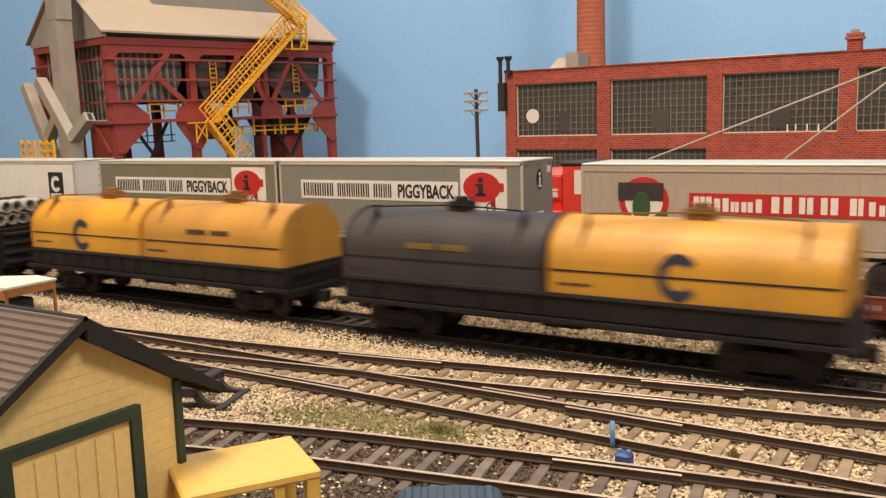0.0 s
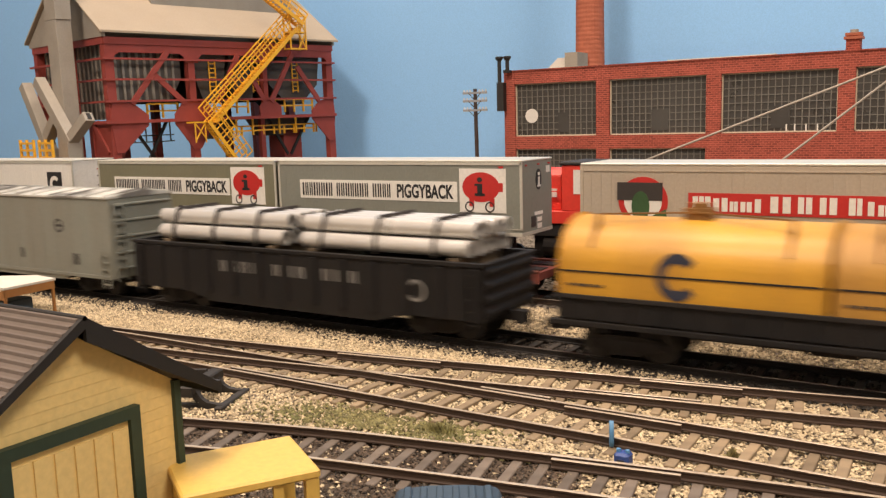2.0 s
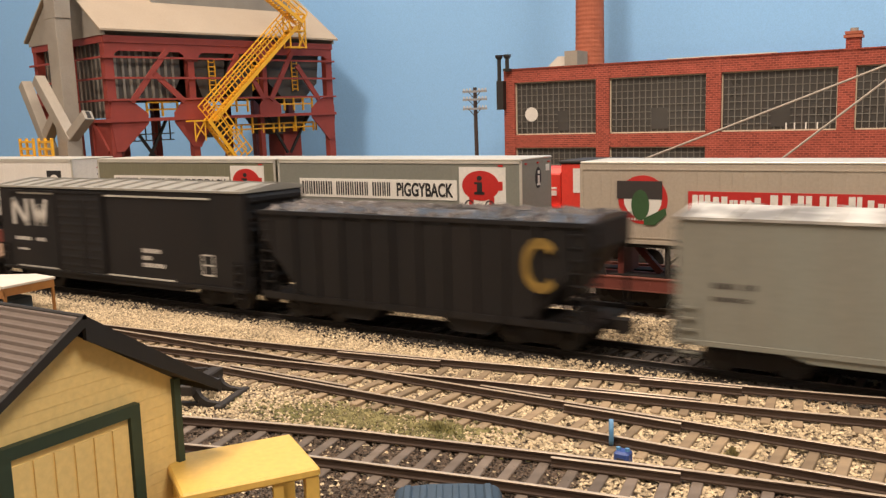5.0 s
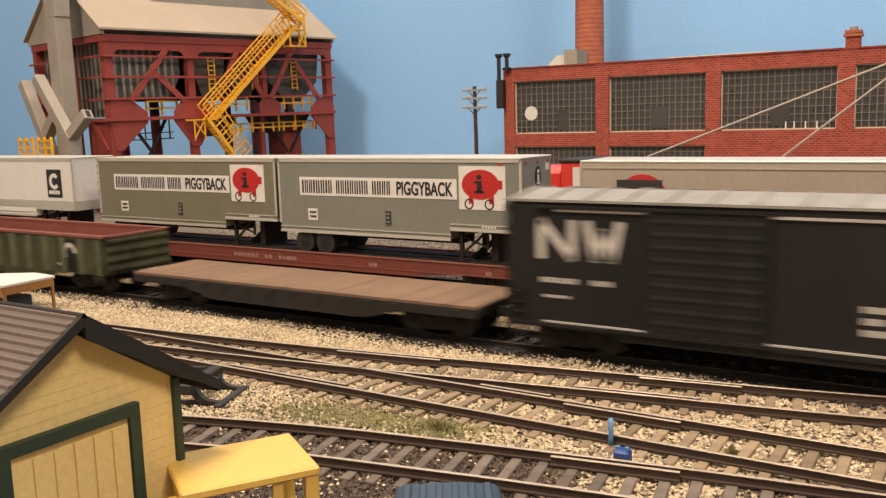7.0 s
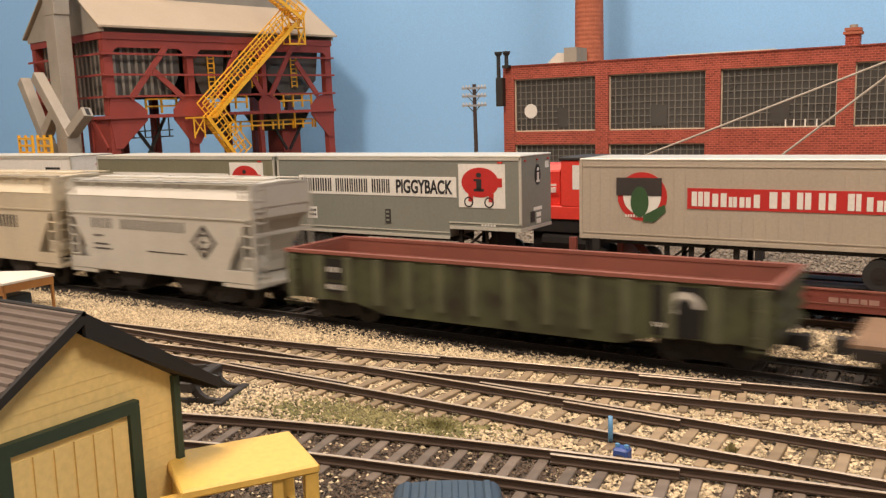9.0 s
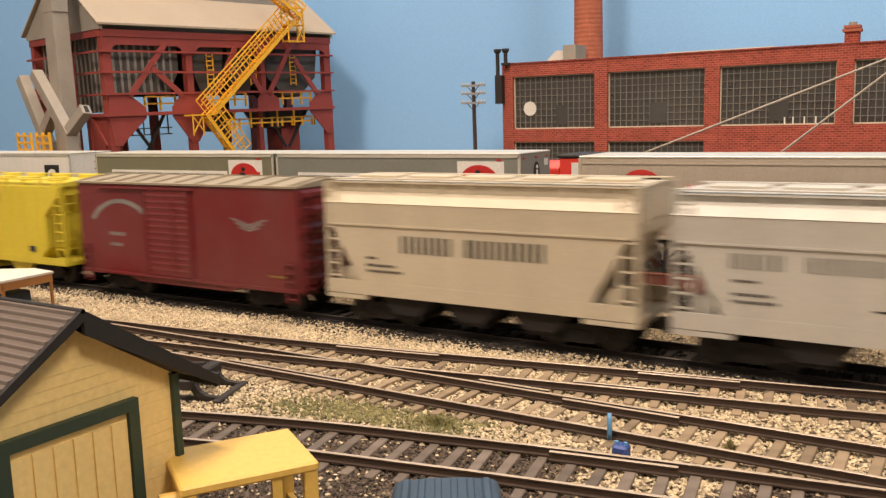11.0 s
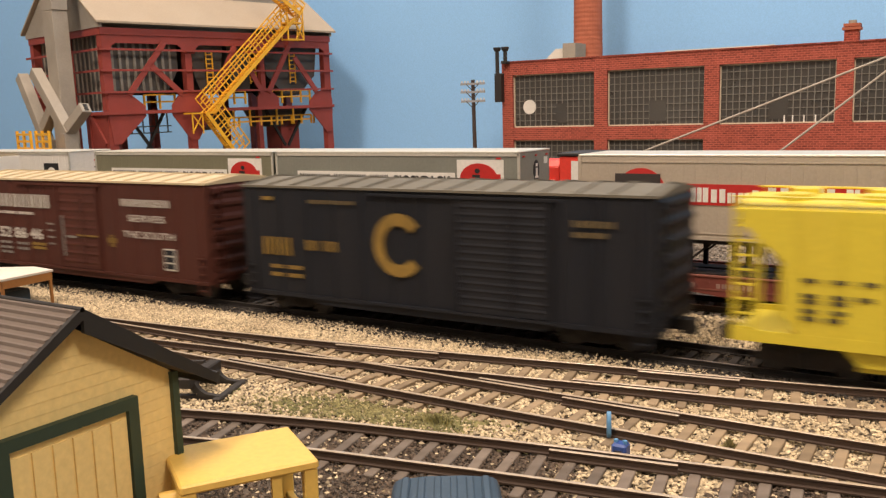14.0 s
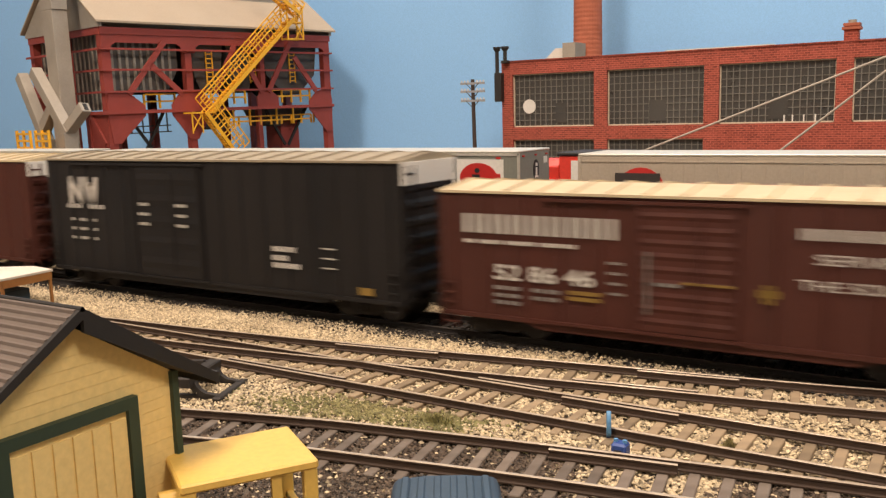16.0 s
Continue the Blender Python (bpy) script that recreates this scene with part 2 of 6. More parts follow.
M_BRICKRND = paint("stack_brick", (0.40, 0.12, 0.065), 0.8, dirt=0.3, scale=90)
# Paler blotches put the hazy reflection on the panes into the colour.
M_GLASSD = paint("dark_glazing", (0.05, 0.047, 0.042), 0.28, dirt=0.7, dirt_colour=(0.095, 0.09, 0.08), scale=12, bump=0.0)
M_MULL = paint("window_bars", (0.19, 0.18, 0.155), 0.6)
M_FRAME = paint("pale_window_frame", (0.60, 0.53, 0.40), 0.7)
M_STEELRED = paint("red_oxide_steel", (0.30, 0.052, 0.038), 0.6, dirt=0.3, dirt_colour=(0.13, 0.03, 0.025))
M_HOUSE = paint("corrugated_grey", (0.27, 0.255, 0.215), 0.55, dirt=0.35, dirt_colour=(0.15, 0.13, 0.11), streak=True)
M_DARKSTEEL = paint("dark_grey_hopper", (0.085, 0.08, 0.072), 0.6, dirt=0.4)
M_ROOFBEIGE = paint("beige_roof", (0.39, 0.32, 0.235), 0.8, dirt=0.15, scale=20)
M_GANTRY = paint("safety_yellow", (0.85, 0.46, 0.03), 0.45, dirt=0.1)
M_DUCT = paint("concrete_grey_duct", (0.33, 0.30, 0.25), 0.7, dirt=0.2)
M_SHED = paint("pale_yellow_siding", (0.8, 0.6, 0.24), 0.7, dirt=0.12, scale=40)
M_SHEDROOF = paint("brown_grey_roofing", (0.125, 0.098, 0.08), 0.8, dirt=0.2)
M_TRIMBLK = paint("black_trim", (0.02, 0.018, 0.016), 0.6)
M_TRIMGRN = paint("dark_green_trim", (0.028, 0.05, 0.03), 0.6)
M_CAB = paint("yellow_plastic", (0.69, 0.45, 0.105), 0.4, dirt=0.08)
M_BLUE = paint("blue_plastic", (0.03, 0.07, 0.26), 0.4)
M_BLUEL = paint("light_blue_plastic", (0.10, 0.26, 0.46), 0.5)
M_VAN = paint("dusty_blue_body", (0.04, 0.068, 0.1), 0.6, dirt=0.25)
M_POLE = paint("dark_wood_pole", (0.05, 0.032, 0.025), 0.8)
M_INSUL = paint("pale_crossarm", (0.52, 0.55, 0.58), 0.5)
M_WIRE = paint("grey_cord", (0.42, 0.38, 0.32), 0.7)
M_CONC = paint("grey_roof_box", (0.32, 0.29, 0.24), 0.7)
M_WALLROOM = paint("room_wall", (0.6, 0.55, 0.48), 0.9, dirt=0.1, scale=2)
M_DIAL = paint("white_disc", (0.68, 0.66, 0.6), 0.6)
M_ORANGE = paint("weathered_orange_wood", (0.42, 0.2, 0.06), 0.7, dirt=0.5, dirt_colour=(0.14, 0.05, 0.02))
M_PAPER = paint("white_tarred_roof", (0.66, 0.62, 0.55), 0.8)
M_BUMPER = paint("black_iron", (0.034, 0.028, 0.023), 0.6, metal=0.1, dirt=0.4)
M_RUST = paint("rust", (0.16, 0.06, 0.03), 0.85, dirt=0.5)


# ---- the setting ----
def structure(name, bm, material, label, category, **k):
    return tagged(part(name, bm, material, None, label, **k), label, category, kind="structure")


structure("ground", box(-3100, 2700, -700, 1000, -30, -3.6), M_GROUND, "tan ballast and dirt base of the model layout", "ground")
structure("backdrop", box(-3100, 2700, 835, 850, -30, 1000), M_SKY, "plain sky-blue painted backdrop wall", "backdrop")
structure("wall_west", box(-3115, -3100, -700, 835, -30, 1000), M_SKY, "sky-blue painted side wall of the room", "wall")
structure("wall_east", box(2700, 2715, -700, 835, -30, 1900), M_WALLROOM, "plain beige room wall", "wall")
structure("wall_south", box(-3100, 2700, -715, -700, -30, 1900), M_WALLROOM, "plain beige room wall", "wall")
structure("ceiling", box(-3115, 2715, -715, 850, 1900, 1915), M_WALLROOM, "plain off-white room ceiling", "ceiling")
structure("wall_north", box(-3100, 2700, 850, 865, 1000, 1900), M_WALLROOM, "plain beige room wall above the backdrop", "wall")
structure("wall_upper_west", box(-3115, -3100, -700, 850, 1000, 1900), M_WALLROOM, "plain beige room wall above the backdrop", "wall")

GAUGE = 16.5


def spline(pts, step):
    """Points every step millimetres on a smooth line through pts."""
    out = []
    P = [Vector((*p, 0)) for p in pts]
    P = [2 * P[0] - P[1]] + P + [2 * P[-1] - P[-2]]
    fine = []
    for i in range(1, len(P) - 2):
        for k in range(24):
            t = k / 24
            a, b, c, d = P[i - 1], P[i], P[i + 1], P[i + 2]
            fine.append(0.5 * ((2 * b) + (c - a) * t + (2 * a - 5 * b + 4 * c - d) * t * t + (3 * b - a - 3 * c + d) * t ** 3))
    fine.append(P[-2])
    need = 0.0
    for a, b in zip(fine, fine[1:]):
        n = (b - a).length
        while need <= n:
            out.append((a.lerp(b, need / n), (b - a).normalized()))
            need += step
        need -= n
    return out


def sweep(bm, line, off, profile):
    """Sweeps a closed (side, z) profile along a line of (point, direction)."""
    rings = []
    for p, d in line:
        s = Vector((-d.y, d.x, 0))
        rings.append([bm.verts.new(p + s * (off + a) + Vector((0, 0, z))) for a, z in profile])
    n = len(profile)
    for a, b in zip(rings, rings[1:]):
        for i in range(n):
            bm.faces.new((a[i], a[(i + 1) % n], b[(i + 1) % n], b[i]))
    bm.faces.new(rings[0]), bm.faces.new(rings[-1][::-1])
    return bm


RAIL_FOOT = ((-.85, -2.1), (.85, -2.1), (.85, -1.75), (0.22, -1.55), (0.22, -0.7), (0.42, -0.5), (0.42, -0.12), (-0.42, -0.12), (-0.42, -0.5), (-0.22, -0.7), (-0.22, -1.55), (-.85, -1.75))
RAIL_HEAD = ((-0.42, -0.12), (0.42, -0.12), (0.34, 0.0), (-0.34, 0.0))
LINES = {
    "near": [(-330, 83.5), (-250, 109.5), (-150, 141.5), (-100, 152.9), (-56, 160.9), (-14, 167.3), (60, 178)],
    "middle": [(-420, 190.3), (-250, 190.4), (-100, 190.5), (60, 190.5)],
    "branch": [(-420, 189.6), (-340, 191.2), (-300, 192.6), (-248, 196.6), (-197, 202.2), (-154, 208.4), (-119, 214.2), (-86, 219.6), (-50, 225.0), (-20, 230.3), (60, 247)],
    "train": [(-2900, 253.6), (0, 253.6), (2400, 253.6)],
    "piggyback": [(-900, 324.5), (0, 324.5), (260, 324.5)],
    "far": [(-900, 382), (0, 382), (260, 382)],
}


def track(key, label, tie_mat, pitch, tie_len=27.0, tie_from=-1e9, rail_mat=None, head_mat=None):
    root = thing("track", 0, 0, 0, label, "railway track", "yard tracks", "structure")
    line = spline(LINES[key], 4.0 if key != "train" else 40.0)
    for side in (-1, 1):
        r = part("rail", sweep(bmesh.new(), line, side * (GAUGE / 2 + 0.4), RAIL_FOOT), rail_mat or M_RAIL, root)
        part("rail_head", sweep(bmesh.new(), line, side * (GAUGE / 2 + 0.4), RAIL_HEAD), head_mat or M_RAILTOP, r, "bright worn rail top")
    rnd = random.Random(key)
    me = None
    n = 0
    for p, d in spline(LINES[key], pitch):
        if p.x < tie_from or p.x > 45 or n > 290:
            continue
        if me is None:
            o = part("tie", box(-1.2, 1.2, -tie_len / 2, tie_len / 2, -3.75, -2.1), tie_mat, root, bevel=0.2)
            me = o.data
        else:
            o = new("tie", me)
            o.parent = root
        o.location = Vector((p.x + rnd.uniform(-.25, .25), p.y + rnd.uniform(-.5, .5), rnd.uniform(-0.2, 0.0))) * MM
        o.rotation_euler = (0, 0, math.atan2(d.y, d.x) + rnd.uniform(-.03, .03))
        n += 1
    return root, line


track("near", "siding track with weathered ties in dark dirt", M_TIEDARK, 6.4, tie_from=-330)
track("middle", "yard track with brown rails and grey-brown ties", M_TIE, 6.6, tie_from=-400)
track("branch", "diverging yard track with brown rails and grey-brown ties", M_TIE, 6.6, tie_from=-262)
# The main track has near-black ties and rails, darker than the yard tracks.
track("train", "main track on near-black ballast", M_TIEBLACK, 6.6, tie_from=-520, rail_mat=M_UNDER, head_mat=M_DARKHEAD)
track("piggyback", "track under the trailer flatcars", M_TIEDARK, 6.6, tie_from=-620)
track("far", "rear yard track in grey cinders", M_TIEDARK, 6.6, tie_from=-420)

# Guard and wing rails of the turnout.
for GUARDS in (("branch", 6.4, -176, -138), ("branch", -6.4, -96, -62), ("middle", -6.4, -196, -150), ("middle", 6.4, -92, -58), ("middle", 10.9, -118, -96), ("branch", 6.6, -80, -52), ("near", 6.4, -78, -50)):
    key, off, xa, xb = GUARDS
    seg = [q for q in spline(LINES[key], 3.0) if xa < q[0].x < xb]
    g = tagged(part("guard_rail", sweep(bmesh.new(), seg, off, RAIL_FOOT), M_RAIL, None), "short brown guard rail beside the running rail", "rail", "turnout guard rails", "structure")
    part("rail_head", sweep(bmesh.new(), seg, off, RAIL_HEAD), M_RAILTOP, g)


# ---- the moving train ----
def speed_sum(t):
    """Distance travelled by the train after t seconds, in millimetres."""
    rows = ((0.0, 0.0), (4.2, 556.5), (6.3, 840.0), (9.2, 1238.8), (11.3, 1522.9), (16.0, 2149.0))
    return float(np.interp(t, [r[0] for r in rows], [r[1] for r in rows]))


TRAIN = []          # (thing, place along the train)
TRAIN_Y = 253.6
HALF = 17.0         # half width of a car body


def truck(root, x):
    """A two-axle bogie with sideframes and wheels."""
    bm = bmesh.new()
    bx(bm, -2.5, 2.5, -10, 10, 3.5, 7.0)
    t = part("truck", bm, M_UNDER, root, at=(x, 0, 0))
    for s in (-1, 1):
        y = s * 11.5
        sf = bmesh.new()
        pz(sf, [(-11.5, 6.2), (-9.5, 7.6), (-4, 8.0), (4, 8.0), (9.5, 7.6), (11.5, 6.2), (11, 4.0), (8, 4.2), (4.5, 2.2), (-4.5, 2.2), (-8, 4.2), (-11, 4.0)], "y", y - 0.8, y + 0.8)
        for k in (-2, 0, 2):
            cy(sf, (k, y + s * 0.6, 3.2), (k, y + s * 0.6, 6.4), 0.9, 6)
        for k in (-9.5, 9.5):
            cy(sf, (k, y, 5.2), (k, y + s * 1.6, 5.2), 1.6, 8)
        part("sideframe", sf, M_UNDER, t)
    for k in (-9.5, 9.5):
        ax = bmesh.new()
        cy(ax, (k, -9, 5.2), (k, 9, 5.2), 0.9, 8)
        for s in (-1, 1):
            cy(ax, (k, s * 7.2, 5.2), (k, s * 9.6, 5.2), 5.2, 18)
            cy(ax, (k, s * 6.7, 5.2), (k, s * 7.2, 5.2), 5.8, 18)
        part("wheelset", ax, M_BUMPER, t)
    return t


def car(name, label, left, right, category="freight car"):
    """A car of the train between two places along it (left and right end of the body)."""
    c = (left + right) / 2
    root = thing(name, c, TRAIN_Y, 0, label, category, "cars of the passing freight train")
    TRAIN.append((root, c))
    half = (right - left) / 2
    for s in (-1, 1):
        truck(root, s * (half - 20))
        bm = bmesh.new()
        bar(bm, (s * (half - 3), 0, 8), (s * (half + 6), 0, 8), 3, 3.2)
        bx(bm, s * half + s * 4.5 - 2, s * half + s * 4.5 + 2.2, -2.2, 2.2, 5.6, 9.8)
        part("coupler", bm, M_UNDER, root)
    return root, half


def ladder(bm, x, y, z0, z1, w, n, axis="x", r=0.28):
    for s in (-1, 1):
        p = (x + s * w / 2, y) if axis == "x" else (x, y + s * w / 2)
        bar(bm, (*p, z0), (*p, z1), r * 2)
    for i in range(n):
        z = z0 + (z1 - z0) * (i + .5) / n
        p, q = ((x - w / 2, y), (x + w / 2, y)) if axis == "x" else ((x, y - w / 2), (x, y + w / 2))
        bar(bm, (*p, z), (*q, z), r * 2)
    return bm


def underframe(root, half, z=8.5, depth=2.6):
    bm = bmesh.new()
    bx(bm, -half + 4, half - 4, -3.5, 3.5, z - depth + 1, z + 1)
    for k in np.linspace(-half + 34, half - 34, 7):
        bx(bm, k - .6, k + .6, -HALF + 2, HALF - 2, z - 1.5, z + 1)
    part("underframe", bm, M_UNDER, root)
    bm = bmesh.new()
    cy(bm, (-8, -8, z - 2.4), (6, -8, z - 2.4), 2.2, 10)
    part("brake_tank", bm, M_UNDER, root, smooth=True)


def boxcar(name, label, left, right, top, mat, roof_mat, bottom=9.0, ribs=0, door=None, end_ribs=6, roof_ribs=14, end_mat=None, louvres=0, end_w=.32, rib_deep=.45):
    """A boxcar: body, ribbed roof, corrugated ends, posts and a sliding door on the near side."""
    root, h = car(name, label, left, right, "boxcar")
    y = HALF
    part("body", box(-h, h, -y, y, bottom, top), mat, root, bevel=0.25)
    sill = bmesh.new()
    for s in (-1, 1):
        pz(sill, [(-h + 28, bottom), (h - 28, bottom), (h - 36, bottom - 2.2), (-h + 36, bottom - 2.2)], "y", s * y - .6 if s > 0 else -y, s * y if s > 0 else -y + .6)
        bx(sill, -h, h, s * (y + .35) - .35, s * (y + .35) + .35, bottom - .2, bottom + 1.2)
    part("side_sill", sill, mat, root)
    rf = bmesh.new()
    pz(rf, [(-y - .7, top), (-y - .7, top + .8), (0, top + 2.8), (y + .7, top + .8), (y + .7, top)], "x", -h - .5, h + .5)
    for k in np.linspace(-h + 2, h - 2, roof_ribs):
        for s in (-1, 1):
            bar(rf, (k, s * (y + .4), top + 1.1), (k, 0, top + 3.1), .9, .7)
    part("roof", rf, roof_mat, root)
    for s in (-1, 1):
        first = None
        for i in range(end_ribs):
            z = bottom + (top - bottom) * (i + .6) / end_ribs
            w = (top - bottom) / end_ribs * end_w
            if first:
                again(first, 0, 0, z, root)
                continue
            e = bmesh.new()
            pz(e, [(s * h, -w), (s * (h + 1.1), -w * .35), (s * (h + 1.1), w * .35), (s * h, w)], "y", -y + 1.6, y - 1.6)
            first = part("end_corrugation", e, end_mat or mat, root, at=(0, 0, z))
        lad = bmesh.new()
        ladder(lad, s * (h - 3.5), -y - .7, bottom - 4, bottom + 12, 4.5, 5)
        ladder(lad, s * (h + 1.4), -y + 4, bottom - 1, top - 1, 5, 9, "y")
        part("ladder", lad, mat, root)
    if ribs:
        for s in (-1, 1):
            first = None
            for k in np.linspace(-h + 5, h - 5, ribs):
                if door and door[0] - 1.5 < k < door[1] + 1.5:
                    continue
                if first:
                    again(first, k, 0, 0, root)
                    continue
                r = bmesh.new()
                pz(r, [(-.9, s * y), (-.45, s * (y + .75)), (.45, s * (y + .75)), (.9, s * y)], "z", bottom + 1, top - 1)
                first = part("side_post", r, mat, root, at=(k, 0, 0))
    if door:
        d0, d1 = door
        d = bmesh.new()
        bx(d, d0, d1, -y - .8, -y, bottom + 1.5, top - 2)
        dr = part("sliding_door", d, mat, root)
        m = louvres or 11
        w = (top - bottom) / m * .25
        rib = None
        for i in range(m):
            z = bottom + 2.5 + (top - bottom - 5.5) * (i + .5) / m
            if rib:
                again(rib, 0, 0, z, dr)
                continue
            e = bmesh.new()
            pz(e, [(-y - .8, -w), (-y - .8 - rib_deep, 0), (-y - .8, w)], "x", d0 + 1.5, d1 - 1.5)
            rib = part("door_rib", e, mat, dr, at=(0, 0, z))
        for k in (d0 + 1, d1 - 1):
            part("door_edge", bar(bmesh.new(), (k, -y - 1.2, bottom + 2), (k, -y - 1.2, top - 2), .7), mat, dr)
        for z in (bottom + .8, top - 1.4):
            part("door_track", bar(bmesh.new(), (d0 - (d1 - d0), -y - .9, z), (d1 + 2, -y - .9, z), .9), mat, root)
        cyb = bmesh.new()
        cy(cyb, ((d0 + d1) / 2 + 4, -y - 1.9, bottom + 4), ((d0 + d1) / 2 + 4, -y - 1.9, top - 4), .3, 6)
        part("lock_rod", cyb, mat, dr)
    underframe(root, h, bottom - .5)
    return root, h


def letters(root, mat, x, z, height, widths, gap, y=None, label=""):
    bm = bmesh.new()
    yy = -(y or HALF) - .02
    for w in widths:
        if w < 0:
            x -= w
            continue
        if w >= 1.9 and height >= 2.9:          # two plain uprights
            bx(bm, x, x + w * .32, yy - .12, yy, z, z + height)
            bx(bm, x + w * .66, x + w * .98, yy - .12, yy, z, z + height)
        else:
            bx(bm, x, x + w, yy - .12, yy, z, z + height)
        x += w + gap
    return part("lettering", bm, mat, root, label)


def arc_mark(root, mat, x, z, r_out, r_in, y, a0=40, a1=320, rot=0, squash=1.0, label=""):
    """A plain open ring on the near side."""
    bm = bmesh.new()
    n = 28
    prev = None
    for i in range(n + 1):
        a = radians(a0 + (a1 - a0) * i / n + rot)
        c, s = math.cos(a) * squash, math.sin(a)
        cur = [bm.verts.new((x + c * r, yy, z + s * r)) for r in (r_out, r_in) for yy in (y, y - .15)]
        if prev:
            for p, q in ((0, 1), (1, 3), (3, 2), (2, 0)):
                bm.faces.new((prev[p], prev[q], cur[q], cur[p]))
        prev = cur
    return part("round_mark", bm, mat, root, label)


def coil_car(label, left, mid, right, mat_l, mat_r, mark_l, mark_r):
    """Coil car: low trough with two rounded hoods."""
    root, h = car("coil_car", label, left, right, "coil car")
    y = HALF
    f = bmesh.new()
    pz(f, [(-y, 20.4), (-y, 13.2), (-y + 2, 12), (y - 2, 12), (y, 13.2), (y, 20.4)], "x", -h, h)
    for k in np.linspace(-h + 4, h - 4, 16):
        bx(f, k - .5, k + .5, -y - .7, -y, 12.6, 20)
    part("trough", f, M_BLACK, root)
    lip = bmesh.new()
    for e in (-1, 1):
        bx(lip, -h, h, e * (y + .5) - .5, e * (y + .5) + .5, 19.4, 20.5)
    part("trough_lip", lip, M_UNDER, root)
    hanger = part("sill_hanger", box(-.7, .7, -y - .4, -y + 1.5, 9.2, 11.5), M_UNDER, root, at=(-h + 10, 0, 0))
    for k in np.linspace(-h + 10, h - 10, 9)[1:]:
        again(hanger, k, 0, 0, root)
    part("centre_sill", box(-h + 38, h - 38, -6, 6, 7.6, 10), M_UNDER, root)
    s = bmesh.new()
    for e in (-1, 1):
        bx(s, -h - 3, h + 3, e * (y + 1) - .8, e * (y + 1) + .8, 11.4, 12.7)
    bx(s, -h - 3, -h, -y, y, 9.4, 11.8), bx(s, h, h + 3, -y, y, 9.4, 11.8)
    for e in (-1, 1):
        for k in (-h - 2.6, h + 2.6):
            bar(s, (k, e * y, 12), (k, e * y, 19), .6)
        bar(s, (-h - 2.6 if e < 0 else h + 2.6, -y, 18.6), (-h - 2.6 if e < 0 else h + 2.6, y, 18.6), .6)
    part("walkway", s, M_BLACK, root)
    c = (left + right) / 2
    for x0, x1, mat, mark in ((-h + .5, mid - c - .6, mat_l, mark_l), (mid - c + .6, h - .5, mat_r, mark_r)):
        b = bmesh.new()
        prof = [(-y + .3, 20.4), (-y + .3, 30)]
        for i in range(1, 12):
            a = math.pi * (1 - i / 12)
            prof.append((math.cos(a) * (y - .3), 30 + math.sin(a) * 12.5))
        prof += [(y - .3, 30), (y - .3, 20.4)]
        pz(b, prof, "x", x0, x1)
        hood = part("hood", b, mat, root, smooth=True)
        part("hood_seam", box(x0, x1, -y + .02, -y + .32, 27.2, 27.7), M_UNDER, hood, "dark seam line")
        for k in (x0 + .5, x1 - .5):
            tr = bmesh.new()
            last = None
            for yy, zz in prof:
                p = (k, yy * 1.015, zz + .25)
                if last:
                    bar(tr, last, p, 1.0, .5, up=(1, 0, 0))
                last = p
            part("hood_rim", tr, mat, hood)
        hd = bmesh.new()
        xm = (x0 + x1) / 2
        bx(hd, xm - 4, xm + 4, -3, 3, 42.3, 45.5)
        cy(hd, (xm, 0, 45.5), (xm, 0, 47), 3.0, 10)
        for k in (x0 + 10, x1 - 10):
            bar(hd, (k, -9.5, 40.6), (k, -9.5, 43.8), 1.1)
            bar(hd, (k, -12.5, 38.2), (k, -9.5, 43.8), 1.1)
            bar(hd, (k, -15.4, 34.4), (k, -12.5, 38.8), 1.0)
            bar(hd, (k, -9.5, 43.8), (xm, -3, 44.4), .5)
        part("lifting_bracket", hd, M_BRACKET if mat is not M_HOODBLACK else M_BLACK, hood)
        if mark == "ring":
            arc_mark(hood, M_NAVYLET, xm - 1.5, 27.6, 6.8, 3.9, -y + .25, squash=.9)
        elif mark:
            letters(hood, mark, xm - 12, 31.0, 2.0, (1.6, 1, 1.2, 1, 1, 1.2, 1, -2, 1.8, 1, 1.2, 1, 1.2, 1), .5, y=y - .2)
        letters(hood, M_STRAP, x0 + 3, 23, .8, (2, 1, 3, 2, 1), .5, y=y - .2)
    underframe(root, h, 12, 2.4)
    return root


